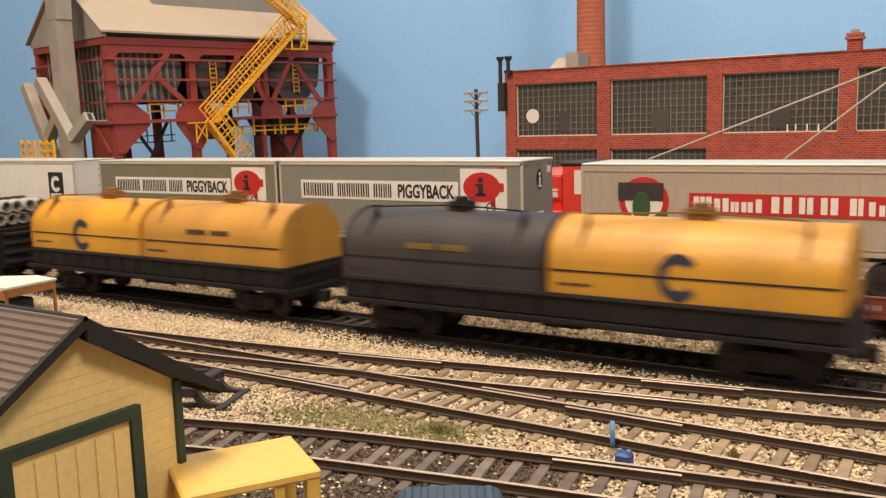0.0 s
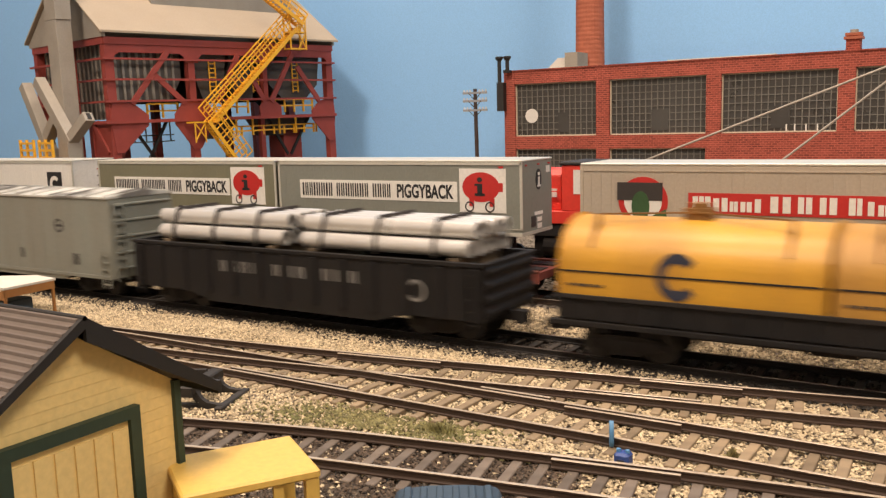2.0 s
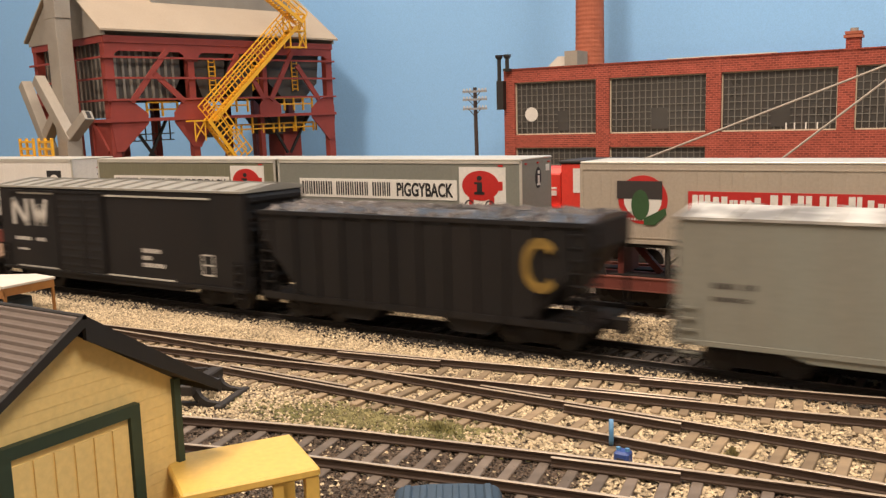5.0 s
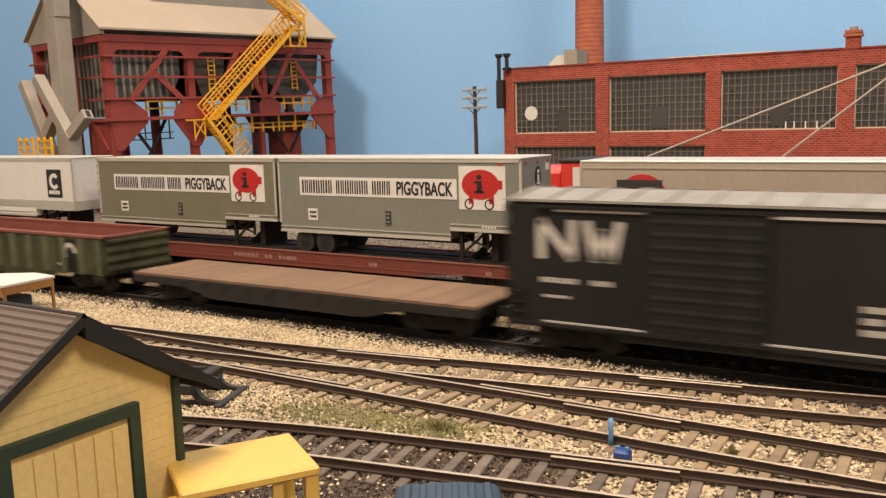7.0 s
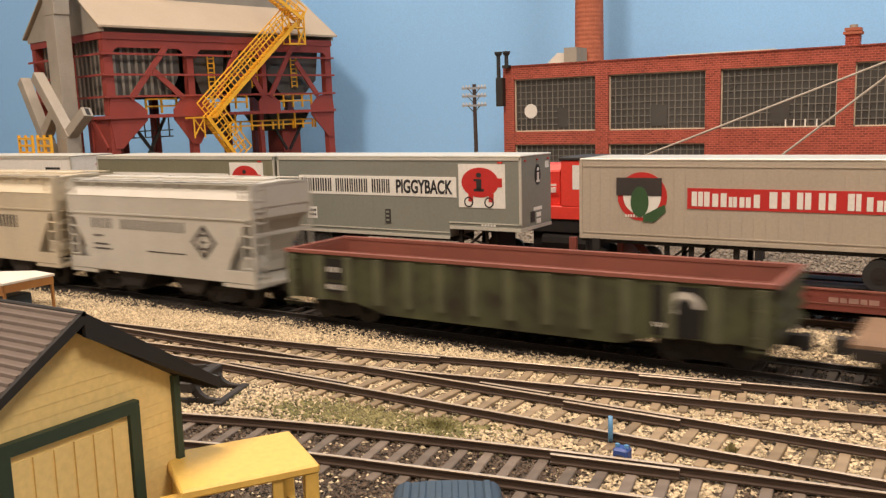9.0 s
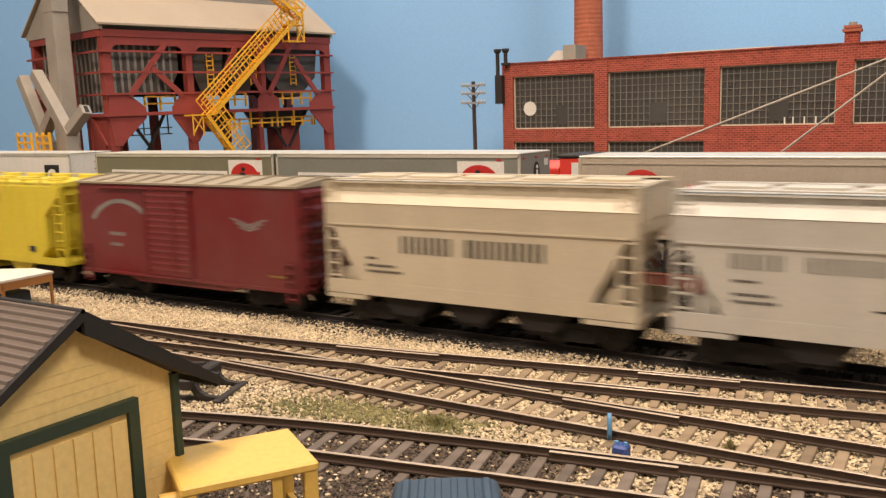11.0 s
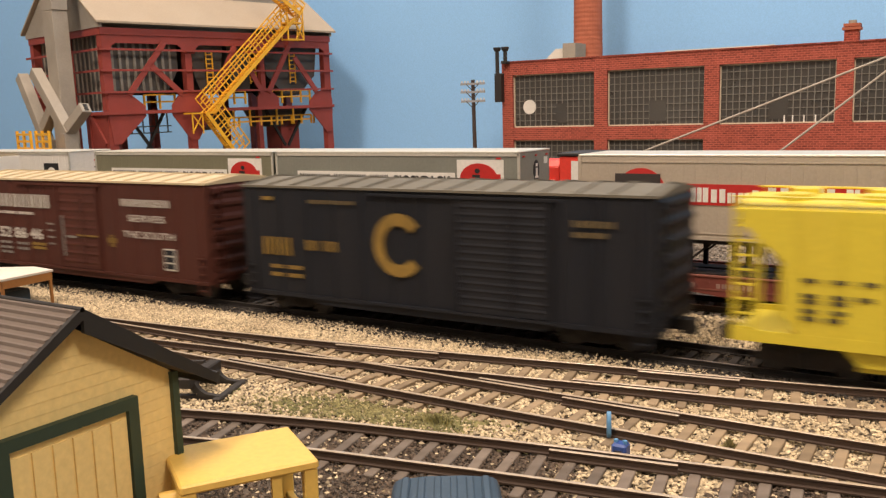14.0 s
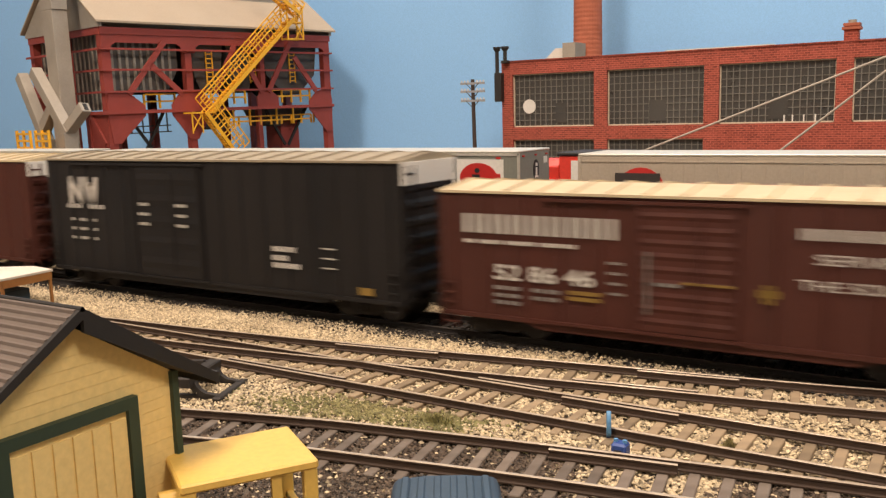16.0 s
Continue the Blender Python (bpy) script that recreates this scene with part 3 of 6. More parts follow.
def gondola(label, left, right, top, mat, inside, ribs=12, bottom=8.5, fish=True, post_mat=None):
    root, h = car("gondola", label, left, right, "gondola car")
    y = HALF
    b = bmesh.new()
    for s in (-1, 1):
        lo = [(-h, bottom), (-h + 30, bottom), (-h + 44, bottom - 3.4), (h - 44, bottom - 3.4), (h - 30, bottom), (h, bottom), (h, top), (-h, top)] if fish else [(-h, bottom), (h, bottom), (h, top), (-h, top)]
        pz(b, lo, "y", s * y - .5, s * y + .5)
    part("side", b, mat, root)
    for s in (-1, 1):
        first = None
        for k in np.linspace(-h + 3, h - 3, ribs):
            if first:
                again(first, k, 0, 0, root)
                continue
            r = bmesh.new()
            pz(r, [(-1.5, s * (y + .4)), (-.9, s * (y + 2.1)), (.9, s * (y + 2.1)), (1.5, s * (y + .4))], "z", bottom, top - .8)
            first = part("side_post", r, post_mat or mat, root, at=(k, 0, 0))
    for s in (-1, 1):
        e = box(min(s * h, s * (h - 1)), max(s * h, s * (h - 1)), -y + .5, y - .5, bottom, top)
        for i in range(4):
            z = bottom + (top - bottom) * (i + .55) / 4
            pz(e, [(s * h, z - 1.6), (s * (h + 1.3), z - .5), (s * (h + 1.3), z + .5), (s * h, z + 1.6)], "y", -y + .5, y - .5)
        part("end", e, mat, root)
    c = bmesh.new()
    for s in (-1, 1):
        bx(c, -h - .8, h + .8, s * y - 1.2, s * y + 1.2, top - .2, top + .9)
        bx(c, s * (h - .2) - 1.0, s * (h - .2) + 1.0, -y - 1.0, y + 1.0, top - .15, top + .85)
    part("top_rail", c, M_RUSTRED if inside is M_RUSTRED else mat, root)
    part("inside", box(-h + 1.1, h - 1.1, -y + .52, y - .52, bottom, bottom + 1.5), inside, root)
    for s in (-1, 1):
        lin = part("lining", box(-h + 1.1, h - 1.1, s * (y - .75) - .22, s * (y - .75) + .22, bottom + 1.5, top - .3), inside, root)
        part("end_lining", box(s * (h - 1.4) - .3, s * (h - 1.4) + .3, -y + 1.0, y - 1.0, bottom + 1.5, top - .3), inside, root)
        for k in (.35, .68):
            z = bottom + (top - bottom) * k
            part("lining_rail", box(-h + 1.8, h - 1.8, s * (y - 1.2) - .3, s * (y - 1.2) + .3, z - .4, z + .4), inside, lin)
    for s in (-1, 1):
        part("ladder", ladder(bmesh.new(), s * (h - 3.5), -y - 1.3, bottom - 3, top - 1, 4.5, 5), mat, root)
    underframe(root, h, bottom, 3)
    return root, h


def covered_hopper(label, left, right, top, mat, text=None, bays=2, bottom=11.0, full=False):
    """Covered hopper with sloped ends, roof hatches, end platforms and discharge bays."""
    root, h = car("covered_hopper", label, left, right, "covered hopper")
    y = HALF
    b = bmesh.new()
    ins = 13
    lowz = bottom + (0 if full else 1)
    if not full:
        # lower sides with sloped ends, an overhanging band, a sloped shoulder and a coaming under the hatches
        pz(b, [(-h + 1.5, 36), (-h + 4, 34), (-h + 13, 20.5), (-h + 15, 16), (-h + 15, 12), (h - 15, 12), (h - 15, 16), (h - 13, 20.5), (h - 4, 34), (h - 1.5, 36)], "y", -y, y)
        part("side_band", pz(bmesh.new(), [(-y + .1, 36), (-y - .3, 43), (y + .3, 43), (y - .1, 36)], "x", -h + .8, h - .8), mat, root)
        for e in (-1, 1):
            for k in (-1, 1):
                part("corner_brace", bar(bmesh.new(), (k * (h - 15), e * (y - .4), 15.5), (k * (h - 1.2), e * (y - .4), 40), .9, .8), mat, root)
    else:
        pz(b, [(-h + 2, top - 6), (-h + ins, top - 16), (-h + ins, lowz + 6), (-h + ins + 6, lowz), (h - ins - 6, lowz), (h - ins, lowz + 6), (h - ins, top - 16), (h - 2, top - 6), (h - 2, top - 2.5), (-h + 2, top - 2.5)], "y", -y, y)
    part("body", b, mat, root)
    if not full:
        s = bmesh.new()
        for e in (-1, 1):
            pz(s, [(e * (y + .3), 43), (e * (y + .5), 43.2), (e * (y - 4.2), 46.6), (e * (y - 4.4), 43)], "x", -h + .5, h - .5)
            bx(s, -h + 2, h - 2, e * (y + .2) - .3, e * (y + .2) + .3, 35.4, 36)
            bx(s, -h + .5, h - .5, e * (y - 5) - .4, e * (y - 5) + .4, 43.2, top - .6)
            for k in np.linspace(-h + 3, h - 3, 11):
                bx(s, k - .5, k + .5, e * (y - 4.2) - .5, e * (y - 4.2) + .5, 45.8, top - .3)
        part("side_sheet", s, mat, root)
    else:
        for k in np.linspace(-h + ins + 4, h - ins - 4, 8):
            part("side_post", box(k - .35, k + .35, -y - .35, -y, lowz + 1, top - 3), mat, root)
    r = bmesh.new()
    if not full:
        pz(r, [(-y + 3.5, top - .8), (-y + 3.6, top - .2), (0, top + .4), (y - 3.6, top - .2), (y - 3.5, top - .8)], "x", -h, h)
    else:
        pz(r, [(-y, top - 2.5), (-y + 4, top - .6), (0, top), (y - 4, top - .6), (y, top - 2.5)], "x", -h, h)
    part("roof", r, mat, root)
    for k in np.linspace(-h + 14, h - 14, 5):
        if full:
            for s in (-1, 1):
                part("roof_hatch", cy(bmesh.new(), (k, s * 8, top - .6), (k, s * 8, top + 1.2), 4.4, 14), mat, root)
        else:
            part("roof_hatch", box(k - 8.6, k + 8.6, -3.5, 3.5, top - .2, top + 1.3), mat, root, bevel=.3)
    w = bmesh.new()
    for s in (-1, 1):
        yw = y - 1 if full else y - 4.4
        bx(w, -h, h, s * yw - 1.2, s * yw + 1.2, top + .5, top + .9)
        for k in np.linspace(-h + 2, h - 2, 9):
            bar(w, (k, s * yw, top - 2), (k, s * yw, top + .6), .6)
    part("running_board", w, mat, root)
    e = bmesh.new()
    for s in (-1, 1):
        bx(e, min(s * h, s * (h - 17)), max(s * h, s * (h - 17)), -y, y, bottom - 1.5, bottom)
        bx(e, -h, h, s * (y - .4) - .5, s * (y - .4) + .5, bottom - (1.6 if full else -.3), bottom + (1.6 if full else 5))
        for q in (-1, 1):
            bar(e, (s * (h - .6), q * (y - .6), bottom), (s * (h - .6), q * (y - .6), top - 2), .9)
            bar(e, (s * (h - 6), q * (y - .6), bottom), (s * (h - 6), q * (y - .6), top - 8), .7)
        ladder(e, s * (h - 3.2), -y + .3, bottom, top - 1, 5, 9)
        ladder(e, s * (h - .3), -y + 5, bottom, top, 5, 9, "y")
        if not full:
            bx(e, min(s * (h - .9), s * (h - .3)), max(s * (h - .9), s * (h - .3)), -y + .4, y - .4, 40, top - .3)
            bx(e, min(s * (h - .9), s * (h - .3)), max(s * (h - .9), s * (h - .3)), -y + .4, y - .4, 29, 30.4)
            cy(e, (s * (h - 8), -y + 3, bottom + 6), (s * (h - 8), -y + 12, bottom + 6), 3.4, 12)
        pz(e, [(s * (h - 14), bottom), (s * (h - 6), top - 12), (s * (h - 6.6), top - 12), (s * (h - 15), bottom)], "y", -.5, .5)
    part("end_frame", e, mat, root)
    n = bays
    for i in range(n):
        q = bmesh.new()
        c = (i - (n - 1) / 2) * (2 * h - 40) / n
        pz(q, [(c - 12, lowz + .5), (c + 12, lowz + .5), (c + 5, 5.0), (c - 5, 5.0)], "y", -y + 2, y - 2)
        bx(q, c - 5.5, c + 5.5, -y + 3, y - 3, 3.6, 5.2)
        # Near-black on the deep-silled cars' bays paints in the shade below the sill.
        part("discharge_bay", q, mat if full else M_UNDER, root)
    if text:
        text(root, h)
    return root, h


def open_hopper(label, left, right, top, mat):
    root, h = car("open_hopper", label, left, right, "hopper car")
    y = HALF
    b = bmesh.new()
    pz(b, [(-h, top), (-h, top - 8), (-h + 17, 13), (-h + 24, 10), (h - 24, 10), (h - 17, 13), (h, top - 8), (h, top)], "y", -y, y)
    part("body", b, mat, root)
    r = bmesh.new()
    for k in np.linspace(-h + 17, h - 17, 10):
        for s in (-1, 1):
            bx(r, k - .7, k + .7, s * (y + .6) - .6, s * (y + .6) + .6, 10, top - .5)
    for s in (-1, 1):
        bx(r, -h, h, s * y - .9, s * y + .9, top - .6, top + .8)
        bx(r, -h, h, s * (y - .2) - .7, s * (y - .2) + .7, 8.6, 10.8)
        for q in (-1, 1):
            bar(r, (s * (h - .8), q * (y - .6), 9), (s * (h - .8), q * (y - .6), top), 1.1)
        ladder(r, s * (h - 3.5), -y - .2, 9, top - 1, 5, 8)
        ladder(r, s * h, -y + 5, 9, top - 1, 5, 8, "y")
        bx(r, min(s * h, s * (h - 16)), max(s * h, s * (h - 16)), -y, y, 8.2, 9.4)
    part("frame", r, mat, root)
    q = bmesh.new()
    for c in (-h * .36, h * .36):
        pz(q, [(c - 14, 11), (c + 14, 11), (c + 6, 3.6), (c - 6, 3.6)], "y", -y + 2, y - 2)
    part("discharge_bay", q, mat, root)
    rnd = random.Random(5)
    lump = bmesh.new()
    pz(lump, [(-y + .6, top - 1), (-y + .6, top + .3), (-6, top + 2.0), (6, top + 2.0), (y - .6, top + .3), (y - .6, top - 1)], "x", -h + .6, h - .6)
    for i in range(700):
        x, yy = rnd.uniform(-h + 2, h - 2), rnd.uniform(-y + 1.5, y - 1.5)
        z = top + 2.0 - abs(yy) * .11 + rnd.uniform(-.4, .5)
        a = rnd.uniform(.9, 2.7)
        vs = [lump.verts.new((x + a * rnd.uniform(.6, 1) * dx, yy + a * rnd.uniform(.6, 1) * dy, z + a * rnd.uniform(.5, .9) * dz)) for dx, dy, dz in ((1, 0, 0), (0, 1, 0), (-1, 0, 0), (0, -1, 0), (0, 0, 1), (0, 0, -1))]
        for f in ((0, 1, 4), (1, 2, 4), (2, 3, 4), (3, 0, 4), (1, 0, 5), (2, 1, 5), (3, 2, 5), (0, 3, 5)):
            lump.faces.new([vs[j] for j in f])
    part("coal_load", lump, M_COAL, root, "heap of black coal")
    return root, h


# The train, from its front (right) to its rear.
coil_car("coil car with one black and one yellow hood", -192.8, -114.3, -30.7, M_HOODBLACK, M_YELLOW, M_YLET, "ring")
coil_car("coil car with two yellow hoods and a black frame", -375.5, -299.3, -220.5, M_YELLOW, M_YELLOW2, "ring", M_STRAP)

gon, h = gondola("black gondola loaded with silver steel pipes", -567.5, -400.5, 26.5, M_BLACK, M_UNDER, ribs=13)
letters(gon, M_FADED, -h + 50, 17.5, 4.2, (3, 3, 3, 3, -5, 3.2, 3.4, 3.2, 3.4, 3.4, 3.6, 3.4), 2.6, y=HALF + .5)
arc_mark(gon, M_FADED, h - 26, 17, 3.8, 2.8, -HALF - .5, 0, 360)
for x0, x1 in ((-h + 12, -h + 79), (-h + 89, h - 8)):
    for row, z in ((0, 31.0), (1, 37.0)):
        for k in range(5 if row == 0 else 4):
            bm = bmesh.new()
            yy = -11.8 + k * 5.9 + row * 2.9
            dx = random.uniform(-1, 1)
            tube(bm, (x0 + dx - row * 1.5, yy, z), (x1 + dx + row * 1.5, yy, z), 2.9, .5)
            part("pipe", bm, M_PIPE, gon, "bare silver steel pipe", smooth=True)
    for k in np.linspace(x0 + 10, x1 - 12, 3):
        bm = bmesh.new()
        prof = [(-15.1, 28), (-15.1, 33), (-12, 40.2), (9, 40.2), (15.1, 33), (15.1, 28)]
        for a, b in zip(prof, prof[1:]):
            bar(bm, (k, *a), (k, *b), 1.6, .4, up=(1, 0, 0))
        part("strap", bm, M_STRAP, gon)
    for k in (x0 + 4, x1 - 6):
        part("bolster", box(k, k + 2.4, -15, 15, 10, 28.1), M_TIE, gon)

box_grey, h = boxcar("boxcar", "weathered grey boxcar with a pale ribbed roof", -738.3, -583.3, 43.6, M_BOXGREY, M_ROOFPATCH, ribs=0, roof_ribs=13, end_ribs=5, end_w=.1)
sheet = bmesh.new()
for k in np.linspace(-h + 8, h - 8, 15):
    bx(sheet, k - .15, k + .15, -HALF - .15, -HALF, 10, 43)
part("sheet_seams", sheet, M_BOXGREY, box_grey)
letters(box_grey, M_STRAP, -h + 10, 25, 1.6, (1, 1, 1, 1, -2, 1, 1), .6)
letters(box_grey, M_STRAP, -h + 10, 21.5, 1.2, (1, .8, 1, 1, 1, .8, 1), .5)
arc_mark(box_grey, M_STRAP, h - 35.5, 31, 3.1, 2.3, -HALF, 0, 360)
letters(box_grey, M_STRAP, h - 37.5, 30.5, 1.0, (4,), .5)
letters(box_grey, M_STRAP, h - 66, 15, 4.6, (2.6,), .5)
letters(box_grey, M_STRAP, h - 27, 14, 5, (.5, .5, .5, .5, .5), .5)

hop, h = open_hopper("black open hopper car heaped with coal", -895.5, -764.5, 40.5, M_BLACK)
arc_mark(hop, M_YLET, h - 15, 28, 8.6, 5.4, -HALF - 1.3, squash=.72)

nw1, h = boxcar("boxcar", "black boxcar with large white initials", -1062.5, -903.5, 47.0, M_BLACK, M_ROOFGREY, door=(-36, -2), roof_ribs=14, louvres=9, rib_deep=.2)



def initials(root, x, z, height, mat, proud=0.0, wide=.62):
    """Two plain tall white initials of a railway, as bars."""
    bm = bmesh.new()
    y, w = -HALF - proud, height * wide
    for n, strokes in enumerate(((((0, 0), (0, 1)), ((0, 1), (1, 0)), ((1, 0), (1, 1))), (((1.45, 1), (1.7, 0)), ((1.7, 0), (1.95, .8)), ((1.95, .8), (2.2, 0)), ((2.2, 0), (2.45, 1))))):
        bm = bmesh.new()
        for a, b in strokes:
            bar(bm, (x + a[0] * w, y - .05, z + a[1] * height), (x + b[0] * w, y - .05, z + b[1] * height), height * .2, .15, up=(0, 1, 0))
        part("initial", bm, mat, root)


initials(nw1, -h + 11, 29.8, 12.0, M_WHITE, wide=.85)
letters(nw1, M_WHITE, -h + 11, 22.6, 1.6, (1.2, 1, 1.2, 1.2, 1, 1.2, 1.2, -4, 1, 1.2, 1, 1.2), .6)
letters(nw1, M_WHITE, -h + 12, 18, .9, (2, 1.4, 2, 1), .6)
for z, ws in ((21.4, (1.4, 1.4, 1.4, 1.4, 1.4, 1.4)), (18.4, (1.3, 1.3, 1.3)), (15.4, (1.4, 1.4, 1.4, 1.4, 1.4, 1.4, 1.4))):
    letters(nw1, M_WHITE, h - 59, z, 1.7, ws, .5)
for a, b in (((0, 0), (0, 8)), ((6, 0), (6, 8)), ((0, 0), (6, 0)), ((0, 8), (6, 8)), ((0, 4), (6, 4))):
    bm = bmesh.new()
    bar(bm, (h - 23.5 + a[0], -HALF - .05, 14.4 + a[1]), (h - 23.5 + b[0], -HALF - .05, 14.4 + b[1]), .6, .15, up=(0, 1, 0))
    part("stencil_bar", bm, M_WHITE, nw1)
# Two pale strips; the lower one draws in the bright glint along the ballast.
bm = bmesh.new()
bx(bm, -h + 16, h - 18, -HALF - .7, -HALF, 44.2, 44.9), bx(bm, -h + 12, h - 40, -HALF - .7, -HALF, 10.4, 10.9)
part("side_rail", bm, M_HOPGREY, nw1)

flat, h = car("flatcar", "low flatcar with a bare brown wooden deck", -1240.5, -1074.5, "flatcar")
bm = bmesh.new()
for s in (-1, 1):
    pz(bm, [(-h, 11.6), (h, 11.6), (h, 8.6), (h - 30, 8.6), (h - 46, 4.8), (-h + 46, 4.8), (-h + 30, 8.6), (-h, 8.6)], "y", s * HALF - .6, s * HALF + .6)
bx(bm, -h, h, -HALF + .6, HALF - .6, 9.2, 11.6)
for k in np.linspace(-h + 8, h - 8, 14):
    for s in (-1, 1):
        bx(bm, k - .8, k + .8, s * (HALF + 1) - .6, s * (HALF + 1) + .6, 9, 11.2)
part("frame", bm, M_UNDER, flat)
n = 62
w = 2 * h / n
first = part("plank", box(-w / 2 + .06, w / 2 - .06, -HALF, HALF, 11.6, 12.5), M_DECK, flat, at=(-h + w / 2, 0, 0))
for i in range(1, n):
    again(first, -h + w * (i + .5), random.uniform(-.2, .2), random.uniform(-.08, .08), flat)
underframe(flat, h, 8.6, 3.4)

grn, h = gondola("weathered green gondola with a red oxide inside", -1429.0, -1258.5, 25.6, M_GREEN, M_RUSTRED, ribs=14, bottom=9.2, post_mat=M_GREENPOST)
for x0, x1, z0, z1 in ((-h + 18, -h + 30, 16.5, 24), (-h + 18, -h + 30, 12, 15.5), (h - 33.5, h - 19, 9.5, 24)):
    part("black_panel", box(x0, x1, -HALF - .62, -HALF - .5, z0, z1), M_BLACK, grn)
letters(grn, M_WHITE, -h + 19, 19.2, 1.8, (.8, .8, .8, .8), .7, y=HALF + .63)
letters(grn, M_WHITE, -h + 18.6, 13, 1.8, (.9, .9, .9, .9, .9, .9), .7, y=HALF + .63)
arc_mark(grn, M_WHITE, h - 24, 18, 4.6, 2.7, -HALF - .64, 0, 215)
letters(grn, M_WHITE, h - 32.5, 12, 1.3, (1, 1, 1, 1), .4, y=HALF + .63)


def text_a(root, h):
    letters(root, M_GREYLET, -h + 16.5, 29.3, 4.2, (2.4, 2.4, 1, 2.4, -4.5, 2.2, 2.4, 2.4, 2.4, 2.4, 2.6, 2.4, 2.4, 2.4, 2.4), 1.6)
    bm = bmesh.new()
    pz(bm, [(h - 33.5, 26.2), (h - 26.6, 33.2), (h - 19.7, 26.2), (h - 26.6, 19.2)], "y", -HALF - .15, -HALF)
    part("diamond_mark", bm, M_STRAP, root)
    bm = bmesh.new()
    pz(bm, [(h - 31.4, 26.2), (h - 26.6, 31.0), (h - 21.8, 26.2), (h - 26.6, 21.4)], "y", -HALF - .2, -HALF - .15)
    part("diamond_inner", bm, M_HOPGREY, root)
    letters(root, M_STRAP, h - 28.4, 23.2, 6.2, (.9,), .5, y=HALF + .2)
    for z in (23.2, 25.8, 28.5):
        letters(root, M_STRAP, h - 27.9, z, .9, (3.0,), .5, y=HALF + .2)
    for z, n in ((25.6, 4), (22, 6), (20, 7)):
        letters(root, M_STRAP, -h + 17, z, .8, [1.2] * n, .5)
    letters(root, M_STRAP, h - 60, 20.5, .5, [5] * 4, .8)


def text_b(root, h):
    letters(root, M_BLKLET, -h + 32.5, 26.8, 5.8, (4, 4, 4, 4, -4.2, 1.6, 4, 3.6, 4.2, 4.2, 4), 1.2)
    for z, n in ((24, 3), (21.5, 8), (19.5, 10)):
        letters(root, M_STRAP, -h + 18, z, .9, [1.0] * n, .5)


def text_c(root, h):
    bm = bmesh.new()
    pz(bm, [(-8, 33.6), (-7.2, 31.4), (7, 37), (8.2, 40.4), (6.6, 41), (-7, 36.2)], "y", -HALF - .5, -HALF - .36)
    part("emblem_bar", bm, M_NAVYLET, root)
    arc_mark(root, M_SIGNRED, .4, 36.4, 4.6, 2.6, -HALF - .35, 0, 360)
    for z, xs in ((26.5, (0, 7, 14)), (22.5, (0, 7, 13)), (21, (0, 7)), (18.5, (0, 7)), (16.5, (0, 6))):
        for q in xs:
            letters(root, M_STRAP, -h + 18 + q, z, 1.2, (1.2, 1.2, .8), .3, y=HALF + .36)
    letters(root, M_NAVYLET, h - 26, 15, 2.6, (4.2,), .5, y=HALF + .36)


covered_hopper("light grey two-bay covered hopper with dark lettering", -1557.5, -1446.0, 49.2, M_HOPGREY, text_a)
covered_hopper("cream covered hopper with black lettering", -1681.5, -1567.0, 50.5, M_HOPCREAM, text_b, bays=3)

red, h = boxcar("boxcar", "faded red boxcar with a ribbed sliding door", -1818.8, -1694.3, 47.3, M_RED, M_ROOFDUST, door=(-20, 8), roof_ribs=11, louvres=13, rib_deep=.22)
arc_mark(red, M_FADED, -h + 27, 24, 17, 15.2, -HALF, 30, 150, squash=1.3)
letters(red, M_FADED, -h + 19, 25.5, 1.5, (1.2,) * 6, .5)
letters(red, M_FADED, -h + 19, 21.0, 1.4, (1.1,) * 5, .5)
bm = bmesh.new()
for s in (-1, 1):
    for k in range(3):
        bar(bm, (h - 24, -HALF - .05, 33 - k), (h - 24 + s * (9 - 2 * k), -HALF - .05, 35.5 - 1.6 * k), .6, .12, up=(0, 1, 0))
part("winged_mark", bm, M_FADED, red)
letters(red, M_YLET, h - 15, 14, .8, (4, 3), .6)

covered_hopper("lemon yellow two-bay covered hopper", -1941.0, -1832.0, 47.5, M_LEMON, text_c, full=True)

bno, h = boxcar("boxcar", "dark blue-grey boxcar with a yellow ring emblem", -2120.0, -1961.5, 47.0, M_NAVY, M_ROOFNAVY, bottom=7.4, ribs=13, door=(13, 47), roof_ribs=15, louvres=14, end_ribs=7, rib_deep=.2)
arc_mark(bno, M_YLET, -h + 70.6, 28.9, 10.8, 6.6, -HALF - .8, squash=.95)
letters(bno, M_YLET, -h + 9.5, 22.4, 6.6, (4.2, 3.2, 4.2), 1.0, y=HALF + .8)
for z in (25.0,):
    letters(bno, M_YLET, -h + 30, z, 3.6, (2.4, 2.4, -2.2, 2.4, 2.4), .8, y=HALF + .8)
for z in (17.5, 14.5):
    letters(bno, M_YLET, -h + 13, z, 1.4, (3, 2, -2, 3, 3), .6, y=HALF + .8)
letters(bno, M_YLET, -h + 10, 42.5, 1.3, (5,), .6, y=HALF + .8)
letters(bno, M_YLETDIM, -h + 32, 41.8, 1.3, (1.4,) * 11, .5, y=HALF + .8)
letters(bno, M_YLETDIM, h - 25, 38, 2.0, (1.6, 1.6, 1.6, 1.6, 1.6, 1.6), .6, y=HALF + .8)
letters(bno, M_YLETDIM, h - 25, 35, 1.6, (1.6, 1.6, 1.6, 1.6, 1.6), .6, y=HALF + .8)

